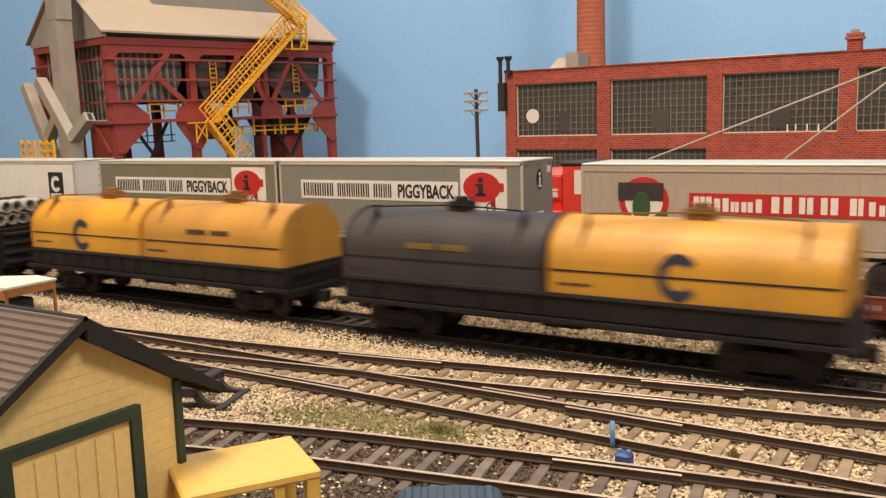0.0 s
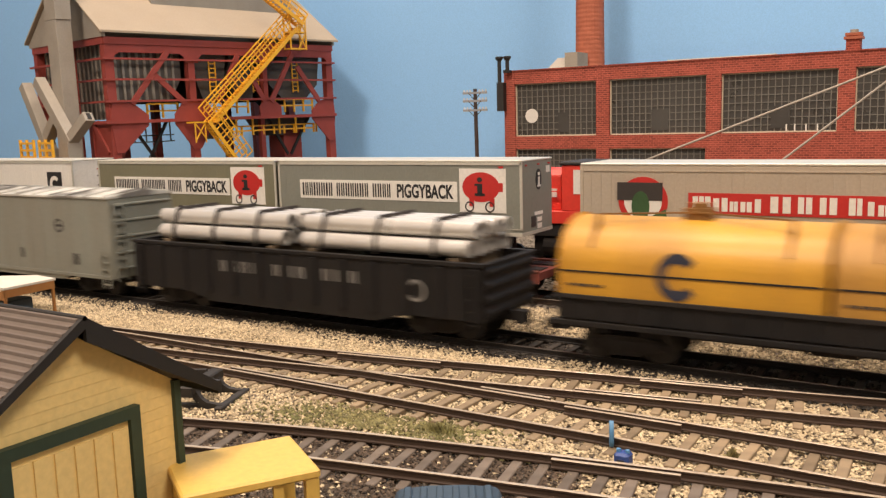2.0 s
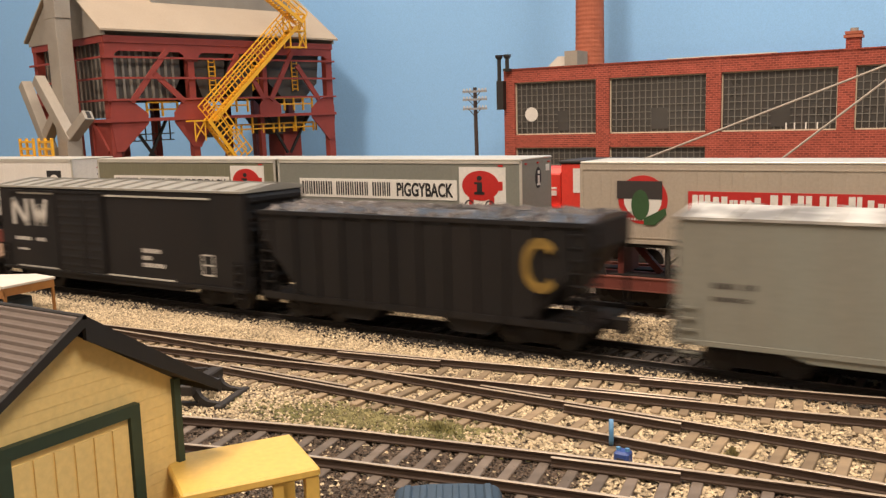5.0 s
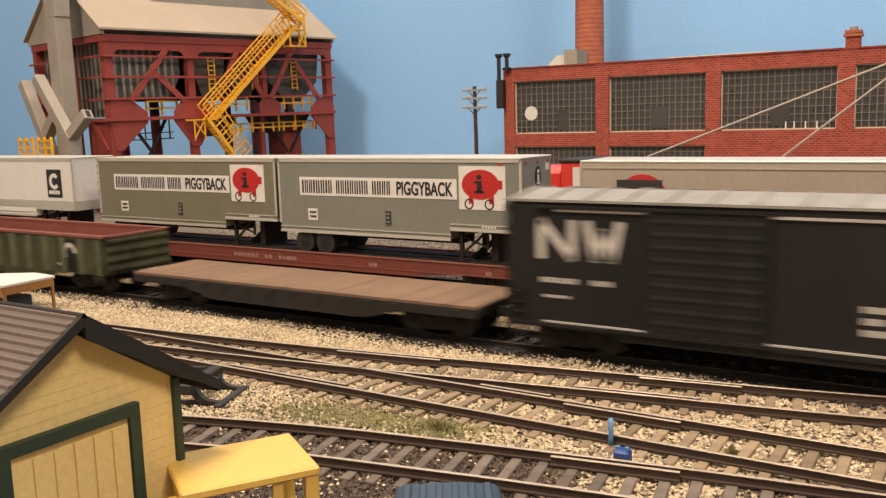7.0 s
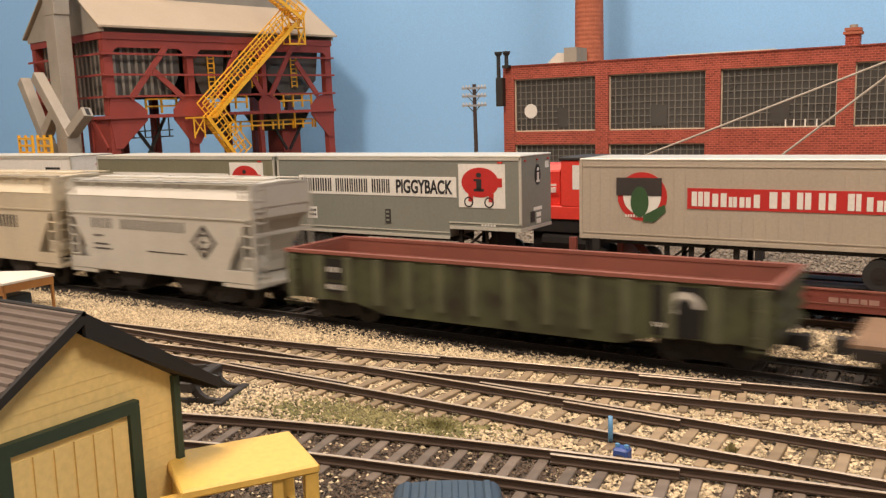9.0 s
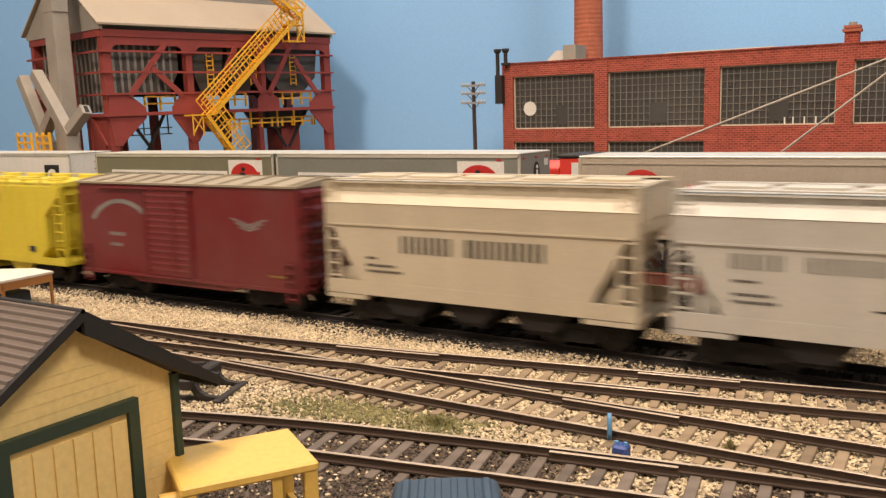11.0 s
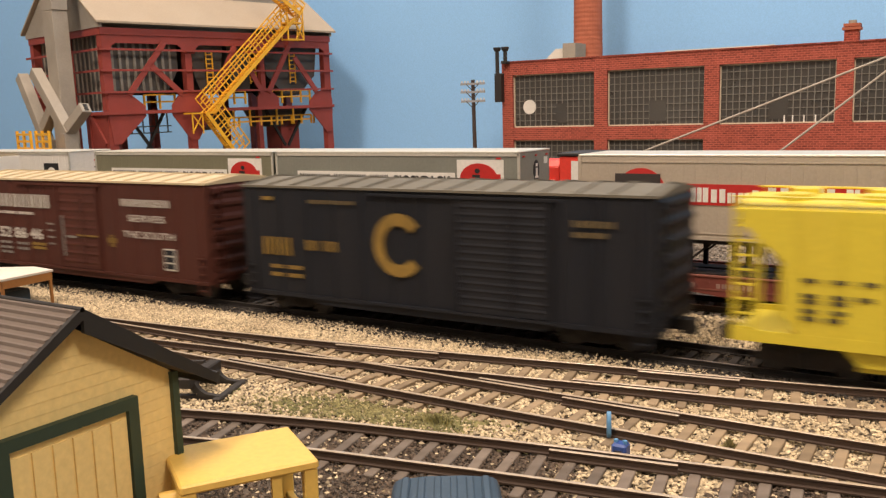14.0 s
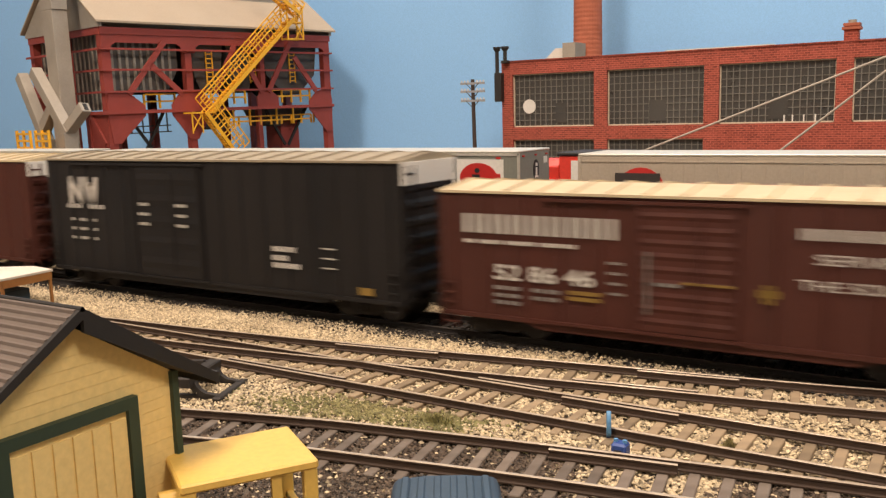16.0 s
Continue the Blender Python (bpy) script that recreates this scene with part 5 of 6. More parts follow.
# ---- the brick factory ----
def brick_material(name, colour, mortar):
    m = paint(name, colour, .85, dirt=.4, dirt_colour=[c * .5 for c in colour], scale=70)
    nt = m.node_tree
    b = nt.nodes["Principled BSDF"]
    old = b.inputs["Base Color"].links[0].from_socket
    tc = nt.nodes.new("ShaderNodeTexCoord")
    mp = nt.nodes.new("ShaderNodeMapping")
    mp.inputs["Rotation"].default_value = (radians(90), 0, 0)
    nt.links.new(tc.outputs["Object"], mp.inputs[0])
    bt = nt.nodes.new("ShaderNodeTexBrick")
    bt.inputs["Scale"].default_value = 1.0
    bt.inputs["Brick Width"].default_value, bt.inputs["Row Height"].default_value, bt.inputs["Mortar Size"].default_value = .0042, .0017, .00022
    bt.inputs["Color1"].default_value = (1, 1, 1, 1)
    bt.inputs["Color2"].default_value = (.42, .38, .38, 1)
    bt.inputs["Mortar"].default_value = (*mortar, 1)
    nt.links.new(mp.outputs[0], bt.inputs["Vector"])
    mx = nt.nodes.new("ShaderNodeMix")
    mx.data_type, mx.blend_type = "RGBA", "MULTIPLY"
    mx.inputs[0].default_value = .75
    nt.links.new(old, mx.inputs[6]), nt.links.new(bt.outputs[0], mx.inputs[7])
    nt.links.new(mx.outputs[2], b.inputs["Base Color"])
    return m


M_FACT = brick_material("factory_brick", (0.335, 0.07, 0.045), (1.7, 2.1, 2.1))


def factory():
    Y0, depth, top = 700, 110, 114.2
    f = thing("factory", 0, Y0, 0, "long red brick factory with wide multi-pane windows", "factory")
    pill = [-376.5, -283.4, -191.4, -96.1, -2.0, 92.0, 186.0]
    half = [(10.3, 5.7), (5.8, 5.8), (5.8, 5.8), (5.8, 5.8), (5.7, 5.7), (5.7, 5.7), (5.7, 8)]
    zs = (-3.6, 6.0, 46.0, 57.2, 103.0, top)
    for (c, (a, b)) in zip(pill, half):
        a = 0 if c == pill[0] else a
        part("pillar", box(c - a, c + (10.4 if c == pill[0] else b), 0, 6, zs[0], top), M_FACT, f)
    for i in range(6):
        x0 = pill[i] + (10.4 if i == 0 else half[i][1])
        x1 = pill[i + 1] - half[i + 1][0]
        wall_low = i >= 2
        for z0, z1 in ((zs[0], zs[3]),) if wall_low else ((zs[0], zs[1]), (zs[2], zs[3])):
            part("spandrel", box(x0, x1, .4, 5.6, z0, z1), M_FACT, f)
        part("parapet_panel", box(x0, x1, .4, 5.6, zs[4], top - .02), M_FACT, f)
        for z0, z1 in ((zs[3], zs[4]),) if wall_low else ((zs[1], zs[2]), (zs[3], zs[4])):
            w = part("window", box(x0, x1, 4.2, 4.6, z0, z1), M_GLASSD, f, "dark multi-pane factory window")
            fr = bmesh.new()
            for a, b, c, d in ((x0, x1, z0, z0 + 1.0), (x0, x1, z1 - .9, z1), (x0, x0 + .8, z0, z1), (x1 - .8, x1, z0, z1)):
                bx(fr, a, b, 2.6, 4.2, c, d)
            part("window_frame", fr, M_FRAME, w)
            n = round((x1 - x0) / 5.0)
            me = part("mullion", box(-.32, .32, 3.5, 4.2, z0 + 1, z1 - .9), M_MULL, w, at=(x0 + (x1 - x0) / n, 0, 0))
            for k in range(2, n):
                again(me, x0 + (x1 - x0) * k / n, 0, 0, w)
            rows = 8
            me = part("glazing_bar", box(x0 + .8, x1 - .8, 3.45, 4.15, -.28, .28), M_MULL, w, at=(0, 0, z0 + (z1 - z0) / rows))
            for k in range(2, rows):
                again(me, 0, 0, z0 + (z1 - z0) * k / rows, w)
            mid = (x0 + x1) / 2
            if z1 > 90:
                part("vent_sash", box(mid - (5 if i else -2), mid + (9 if i else 12), 3.3, 3.44, z0 + 3, z0 + 20), M_GLASSD, w)
        if i == 2:
            for dx in (-14, -8, 0, 8):
                part("paper_scrap", box(x1 - 22 + dx, x1 - 21 + dx, 3.2, 3.4, zs[3] + 1, zs[3] + 6), M_TRWHITE, f)
    part("clock_disc", disc(bmesh.new(), -351, 75.0, 6.2, 6.2, 3.4, .3), M_DIAL, f, "white round disc behind the window")
    part("side_wall", box(-376.5, -368, 6, depth, zs[0], top), M_FACT, f)
    part("side_wall", box(189, 194, 6, depth, zs[0], top), M_FACT, f)
    part("rear_wall", box(-368, 189, depth - 5, depth, zs[0], top), M_FACT, f)
    # Unseen dark sheet added inside, behind the panes.
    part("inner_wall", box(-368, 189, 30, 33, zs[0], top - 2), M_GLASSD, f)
    part("roof", box(-368, 189, 6, depth - 5, top - 5, top - 3), M_CONC, f)
    cp = bmesh.new()
    bx(cp, -376.9, 194.4, -.5, 6.5, top, top + 1.0)
    part("coping", cp, M_FACT, f)
    part("roof_sheet", box(-235, -150, 20, 50, top - 3, top + 3), M_PAPER, f)
    ch = box(-98.6, -89.0, 6.5, 15.5, top - 3, top + 13)
    chm = part("roof_chimney", ch, M_FACT, f)
    cap = bmesh.new()
    bx(cap, -100, -87.6, 5, 17, top + 9, top + 11), bx(cap, -99.3, -88.3, 5.8, 16.2, top + 11.6, top + 13.6)
    part("chimney_cap", cap, M_BRICKRND, chm)
    pot = bmesh.new()
    cy(pot, (-93.8, 11, top + 13.5), (-93.8, 11, top + 16), 2.9, 10)
    part("chimney_pot", pot, M_CONC, chm)
    v = thing("wall_duct", -377.2, 697.5, 80, "black exhaust duct with two stacks on the factory wall", "duct")
    part("duct_box", box(-3.4, 3.2, -4, 2.4, 0, 25), M_TRIMBLK, v, bevel=.3)
    for x in (-1.8, 6.2):
        s = bmesh.new()
        cy(s, (x, -1, 25 if x < 0 else 33.8), (x, -1, 46), 1.7, 10)
        cy(s, (x, -1, 44), (x, -1, 46), 2.2, 10, 3.4), cy(s, (x, -1, 46), (x, -1, 47.6), 3.4, 10)
        part("stack_pipe", s, M_TRIMBLK, v)
    part("pipe_foot", box(3.4, 9, -4, 2.4, 33.2, 35.5), M_TRIMBLK, v)
    r = thing("roof_ventilator", -352, 726, top - 3, "beige and grey roof ventilator housing on the factory", "roof vent")
    pz_b = bmesh.new()
    pz(pz_b, [(0, 0), (34, 0), (34, 8), (22, 14), (16, 14)], "y", 0, 20)
    part("housing", pz_b, M_PAPER, r)
    part("hood", box(24, 36, -3, 20, 5, 18), M_CONC, r)
    st = thing("smokestack", -320.5, 762, 0, "tall round red brick smokestack behind the factory", "smokestack")
    s = bmesh.new()
    H, r0, r1, rows = 360, 14.0, 11.0, 180
    ring0 = None
    for i in range(rows + 1):
        z = H * i / rows - 3.6
        rr = r0 + (r1 - r0) * i / rows + (.18 if i % 2 else 0)
        ring = [s.verts.new((rr * math.cos(2 * math.pi * k / 32), rr * math.sin(2 * math.pi * k / 32), z)) for k in range(32)]
        if ring0:
            for k in range(32):
                s.faces.new((ring0[k], ring0[(k + 1) % 32], ring[(k + 1) % 32], ring[k]))
        ring0 = ring
    s.faces.new(ring0)
    part("shaft", s, M_BRICKRND, st)


factory()


M_ARM = paint("pale_weathered_arm", (0.30, 0.31, 0.33), .7)


def telegraph_pole():
    p = thing("telegraph_pole", -371, 640, -3.6, "dark wooden telegraph pole with three pale crossarms", "utility pole")
    s = bmesh.new()
    cy(s, (.6, 0, 0), (-.6, 0, 102), 1.8, 10, 1.5)
    part("pole", s, M_POLE, p, smooth=True)
    for z in (98.6, 92.0, 84.4):
        a = part("crossarm", box(-11.5, 11.5, -1.9, -.9, z - .9, z + .9), M_ARM, p)
        for x in (-10.4, -7.4, -4.4, 4.4, 7.4, 10.4):
            i = bmesh.new()
            cy(i, (x, -1.4, z + .9), (x, -1.4, z + 2.6), .85, 7, .6)
            part("insulator", i, M_INSUL, a)
        b = bmesh.new()
        bar(b, (-6, -1.9, z), (0, -1.5, z - 6), .5), bar(b, (6, -1.9, z), (0, -1.5, z - 6), .5)
        part("brace", b, M_POLE, a)


telegraph_pole()


def wire(a, b):
    w = new("cable")
    tagged(w, "pale grey cord stretched in front of the factory", "cable", "cords before the factory")
    w.location = Vector(a) * MM
    bm = bmesh.new()
    cy(bm, (0, 0, 0), Vector(b) - Vector(a), .55, 8)
    part("strand", bm, M_WIRE, w)
    bm = bmesh.new()
    bx(bm, -2, 2, -2, 2, -a[2] - 3.6, 1.0)
    part("anchor", bm, M_UNDER, w)


wire((-177, 450, 42), (30, 450, 119.7))
wire((-98.2, 450, 42), (10, 450, 129.3))


# ---- the red steel loading tower ----
def tipple():
    t = thing("loading_tower", -660, 502, 0, "red steel loading tower with beige roof and yellow stairs", "industrial building", rz=radians(80))
    t.rotation_euler = (0, radians(-.75), radians(80))
    t.scale = (.98, 1, 1)
    LEN, WID, EAVE = 262.0, 141.0, 157.0
    G = -6.6
    # columns on both visible faces and behind
    for x in (3.5, 86, 172, 258):
        for y in (3.5, 72, WID - 3.5):
            w = 4.2 if x in (3.5, 258) else 3.4
            if x == 172 and y < 10:
                part("column", box(x - 2.6, x + 2.6, y - 3, y + 3, 80, 150), M_STEELRED, t)
                part("column", box(x - 2.6, x + 2.6, y + 6, y + 11, G, 80), M_STEELRED, t)
                continue
            part("column", box(x - w, x + w, y - 3.5, y + 3.5, G, 150), M_STEELRED, t)
    # cladding band under the eaves with rounded-off openings
    for x0, x1 in ((0, 86), (86, 172), (172, 262)):
        bm = bmesh.new()
        pz(bm, [(x0, 152), (x1, 152), (x1, 132), (x1 - 6, 132), (x1 - 8, 137.5), (x1 - 12, 140), (x0 + 13, 140), (x0 + 9, 137.5), (x0 + 7, 132), (x0, 132)], "y", -.6, .8)
        part("fascia_panel", bm, M_STEELRED, t)
    part("fascia_beam", box(-1, LEN + 1, -1.6, 1.2, 147, 153), M_STEELRED, t)
    part("fascia_beam", box(-1.6, 1.2, 0, WID, 147, 153), M_STEELRED, t)
    # thin girts around the building
    for z in (134.5, 116.5, 97.5):
        part("girt", box(-4, LEN + 2, -3.0, -1.0, z - .9, z + .9), M_STEELRED, t)
        part("girt", box(-4, -2, -2, WID + 4, z - .9, z + .9), M_STEELRED, t)
    part("floor_beam", box(-6, LEN + 1, -3.2, 1.5, 78, 81), M_STEELRED, t)
    part("floor_beam", box(-3, 1.5, -3, WID, 78, 81), M_STEELRED, t)
    part("floor_deck", box(4, LEN - 4, 8, WID - 6, 78, 80), M_DARKSTEEL, t)
    # gusset plates at floor level
    for c, a, b in ((3.5, 3.5, 33), (86, 22, 21), (172, 10, 17), (258, 28, 4)):
        bm = bmesh.new()
        if c == 172:
            pz(bm, [(c - 4, 99), (c + 4, 99), (c + b, 90), (c + b, 79), (c - a, 79), (c - a, 90)], "y", -1.2, .2)
            part("gusset_plate", bm, M_STEELRED, t)
            continue
        pz(bm, [(c - a * .25, 97), (c + b * .25, 97), (c + b * .6, 95), (c + b, 85), (c + b, 76), (c + b * .45, 60), (c + b * .2, 52), (c - a * .2, 52), (c - a * .45, 60), (c - a, 76), (c - a, 85), (c - a * .6, 95)], "y", -1.2, .2)
        part("gusset_plate", bm, M_STEELRED, t)
    # diagonal braces of the near side
    for a, b in (((21, 95), (60, 141)), ((45, 121), (75, 95)), ((152, 121), (168, 95)), ((176, 95), (208, 145)), ((212, 130), (240, 95)), ((112, 95), (138, 140))):
        part("brace", bar(bmesh.new(), (a[0], -1.6, a[1]), (b[0], -1.6, b[1]), 1.8, 5.2, up=(0, 0, 1)), M_STEELRED, t)
    for a, b in (((24, 80), (52, 40)), ((64, 80), (40, 40)), ((182, 78), (206, 40)), ((236, 78), (210, 40)), ((20, 78), (4, 50))):
        part("brace", bar(bmesh.new(), (a[0], 14, a[1]), (b[0], 14, b[1]), 2, 2.6), M_TRIMBLK if a[0] > 22 else M_STEELRED, t)
    part("end_panel", box(-.2, 1, 7, 34, 44, 78), M_STEELRED, t)
    part("brace", bar(bmesh.new(), (-1, 6, 52), (-1, 30, 78), 2, 4), M_STEELRED, t)
    part("column", box(-2, 3, 32, 38, G, 80), M_STEELRED, t)
    # corrugated bunker walls, first bay
    for n, (x0, x1, y0, y1) in enumerate(((9, 78, 7, 8.2), (7, 8.2, 9, 134))):
        bm = bmesh.new()
        if n == 0:
            pz(bm, [(x0, 141), (x1, 141), (x1, 118), (x1 - 12, 97), (x0, 97)], "y", y0, y1)
        else:
            bx(bm, x0, x1, y0, y1, 82, 148)
        w = part("bunker_wall", bm, M_DARKSTEEL, t, "grey corrugated bunker wall")
        k = x0 + 3 if n == 0 else y0 + 4
        while k < (x1 if n == 0 else y1) - 2:
            if n == 0:
                lo = 97.5 if k < x1 - 12 else 97.5 + (k - x1 + 12) * 1.75
                part("corrugation", box(k - 1.2, k + 1.2, y0 - 1.3, y0, lo, 141), M_HOUSE, w)
                k += 7.2
            else:
                part("corrugation", box(x0 - 1.2, x0, k - .7, k + .7, 82, 148), M_DUCT, w)
                k += 8.2
    # dark hoppers in the other bays
    for x0, x1, zb in ((92, 132, 97), (134, 168, 97), (178, 252, 92)):
        bm = bmesh.new()
        m = (x0 + x1) / 2
        pz(bm, [(x0, 147), (x1, 147), (x1 - 5, 112), (m + 9, zb), (m - 9, zb), (x0 + 5, 112)], "y", 9, 60)
        part("bunker", bm, M_DARKSTEEL, t, "dark grey steel bunker")
    for x0, x1 in ((100, 150), (186, 245)):
        bm = bmesh.new()
        pz(bm, [(x0, 79), (x1, 79), (x1 - 14, 60), (x0 + 14, 60)], "y", 20, 60)
        part("chute", bm, M_DARKSTEEL, t)
    part("chute", box(206, 230, 20, 46, G, 66), M_STEELRED, t)
    part("inner_back_wall", box(10, LEN - 10, 62, 64, 96, 147), M_DARKSTEEL, t)
    # yellow ladders, railings
    def ylad(x, z0, z1):
        o = bmesh.new()
        ladder(o, x, 5, z0, z1, 7, 7, r=.5)
        part("ladder", o, M_GANTRY, t)
    ylad(112, 104, 134), ylad(163, 104, 136), ylad(214, 104, 134)

    def rail_run(x0, x1, z, y, h=8.0, hang=False):
        for zz in (z + h, z + h * .5):
            part("handrail", bar(bmesh.new(), (x0, y, zz), (x1, y, zz), 1.5), M_GANTRY, t)
        n = max(2, round((x1 - x0) / 14))
        for i in range(n + 1):
            x = x0 + (x1 - x0) * i / n
            part("rail_post", bar(bmesh.new(), (x, y, z), (x, y, z + h), 1.7), M_GANTRY, t)
    rail_run(42, 74, 82, 10, 13), rail_run(110, 150, 84, 3, 13), rail_run(184, 234, 84, 3, 13)
    rail_run(132, 240, 62, 10, 9)
    for x in (138, 158, 192, 214, 242):
        part("hanger", bar(bmesh.new(), (x, 8, 62), (x, 8, 80), 1.6), M_GANTRY, t)
    for z in (60, 66):
        part("under_walkway", bar(bmesh.new(), (22, 30, z), (80, 30, z), 1.0), M_DARKSTEEL, t)
    for x in (26, 38, 50, 64, 76):
        part("walkway_hanger", bar(bmesh.new(), (x, 30, 60), (x, 30, 79), 1.0), M_DARKSTEEL, t)
    # stair flights in front of the near side
    def flight(a, b, y0, y1, depth, name="stair_flight"):
        a, b = Vector((a[0], 0, a[1])), Vector((b[0], 0, b[1]))
        d = (b - a).normalized()
        up = Vector((-d.z, 0, d.x))
        if up.z < 0:
            up = -up
        o = bmesh.new()
        for y in (y0, y1):
            Y = Vector((0, y, 0))
            bar(o, a + Y, b + Y, .9, 3.6, up=up)
            for k in (.62, 1.0):
                bar(o, a + Y + up * depth * k, b + Y + up * depth * k, .9, 1.1, up=up)
            n = round((b - a).length / 11)
            for i in range(n + 1):
                p = a.lerp(b, i / n) + Y
                bar(o, p, p + up * depth, .9)
        n = round((b - a).length / 4)
        for i in range(n + 1):
            p = a.lerp(b, i / n)
            bar(o, p + Vector((0, y0, 0)), p + Vector((0, y1, 0)), 2.6, .7)
        part(name, o, M_GANTRY, t, "bright yellow stair flight with handrails")
    flight((96, 76.2), (203, 167.5), -18, -9, 18)
    flight((117, 36), (85.5, 77), -24, -15, 19)
    flight((206, 171), (165, 196), -24, -12, 12)
    cage = part("landing_cage", box(193, 214, -18, -8, 163, 164), M_GANTRY, t, "yellow braced stair landing")

    def member(a, b, w):
        part("cage_bar", bar(bmesh.new(), a, b, w), M_GANTRY, cage)
    for x in (193, 213):
        for y in (-18, -8):
            member((x, y, 146), (x, y, 180), 1.2)
    for z in (147, 163, 180):
        for y in (-18, -8):
            member((193, y, z), (213, y, z), 1.1)
        for x in (193, 213):
            member((x, -18, z), (x, -8, z), 1.1)
    for z0, z1 in ((147, 163), (163, 180)):
        member((203, -18, z0), (213, -18, z1), .9), member((213, -18, z0), (203, -18, z1), .9)
        member((213, -18, z0), (213, -8, z1), .9), member((213, -8, z0), (213, -18, z1), .9)
    kn = bmesh.new()
    bx(kn, 72, 98, -20, -6, 76, 77.4)
    bar(kn, (73, -19, 76), (73, -19, 58), 1.0), bar(kn, (84, -19, 62), (73, -19, 76), 1.0), bar(kn, (84, -19, 76), (73, -19, 60), 1.0), bar(kn, (84, -19, 76), (84, -19, 58), 1.0)
    part("landing", kn, M_GANTRY, t)
    # roof and gable
    R = 213.0
    rf = bmesh.new()
    pz(rf, [(-6, 156.4), (-6, 158.2), (WID / 2, R + 2), (WID + 6, 158.2), (WID + 6, 156.4), (WID / 2, R)], "x", -6, LEN + 6)
    part("roof", rf, M_ROOFBEIGE, t, "smooth beige pitched roof")
    gb = bmesh.new()
    pz(gb, [(-3, 153), (WID + 3, 153), (WID + 3, 156.5), (WID / 2, R), (-3, 156.5)], "x", -2.5, .5)
    part("gable", gb, M_DUCT, t)
    gb = bmesh.new()
    pz(gb, [(-3, 153), (WID + 3, 153), (WID + 3, 156.5), (WID / 2, R), (-3, 156.5)], "x", LEN - .5, LEN + 2.5)
    part("gable", gb, M_DUCT, t)
    mon = box(70, LEN - 26, WID / 2 - 36, WID / 2 + 36, 172, 240)
    part("roof_monitor", mon, M_HOUSE, t, "grey rooftop house")
    # ducts on the end
    d = bmesh.new()
    bx(d, -31, -17, 22, 41, G, 168)
    pz(d, [(-31, 168), (-17, 168), (-14, 250), (-31, 250)], "y", 21, 41)
    part("main_duct", d, M_DUCT, t, "tall grey square duct", bevel=.4)
    def leg(a, b, w=9.5):
        o = bar(bmesh.new(), a, b, w, w, up=(1, 0, 0))
        part("branch_duct", o, M_DUCT, t, "slanted grey square duct", bevel=.4)
        # The bar is solid; a thin black slab stands for the dark inside of its mouth.
        tip = (Vector(a) - Vector(b)).normalized()
        o = bar(bmesh.new(), Vector(a) + tip * .05, Vector(a) + tip * .4, w * .7, w * .4, up=(1, 0, 0))
        part("duct_mouth", o, M_TRIMBLK, t)
    leg((-30, 98, 116), (-30, 57, 54)), leg((-36, 55, 118), (-36, 1, 62))
    leg((-32, -24, 85), (-36, 3, 66), 9), leg((-28, 43, 86), (-30, 61, 68), 9)
    part("duct_foot", box(-36, -24, 50, 62, G, 58), M_DUCT, t)
    part("duct_foot", box(-42, -30, -1, 10, G, 64), M_DUCT, t)
    for y0, y1 in ((33, 60), (-3, 22)):
        for z in (52, 58, 64):
            part("handrail", bar(bmesh.new(), (-56, y0, z), (-56, y1, z), 1.9), M_GANTRY, t)
        for y in (y0, (y0 + y1) / 2, y1):
            part("rail_post", bar(bmesh.new(), (-56, y, 44), (-56, y, 67), 2.0), M_GANTRY, t)
    part("catwalk", box(-62, -50, -6, 64, 43, 45), M_GANTRY, t)
    for y in (-4, 29, 62):
        part("catwalk_leg", bar(bmesh.new(), (-56, y, G), (-56, y, 44), 2), M_STEELRED, t)


tipple()


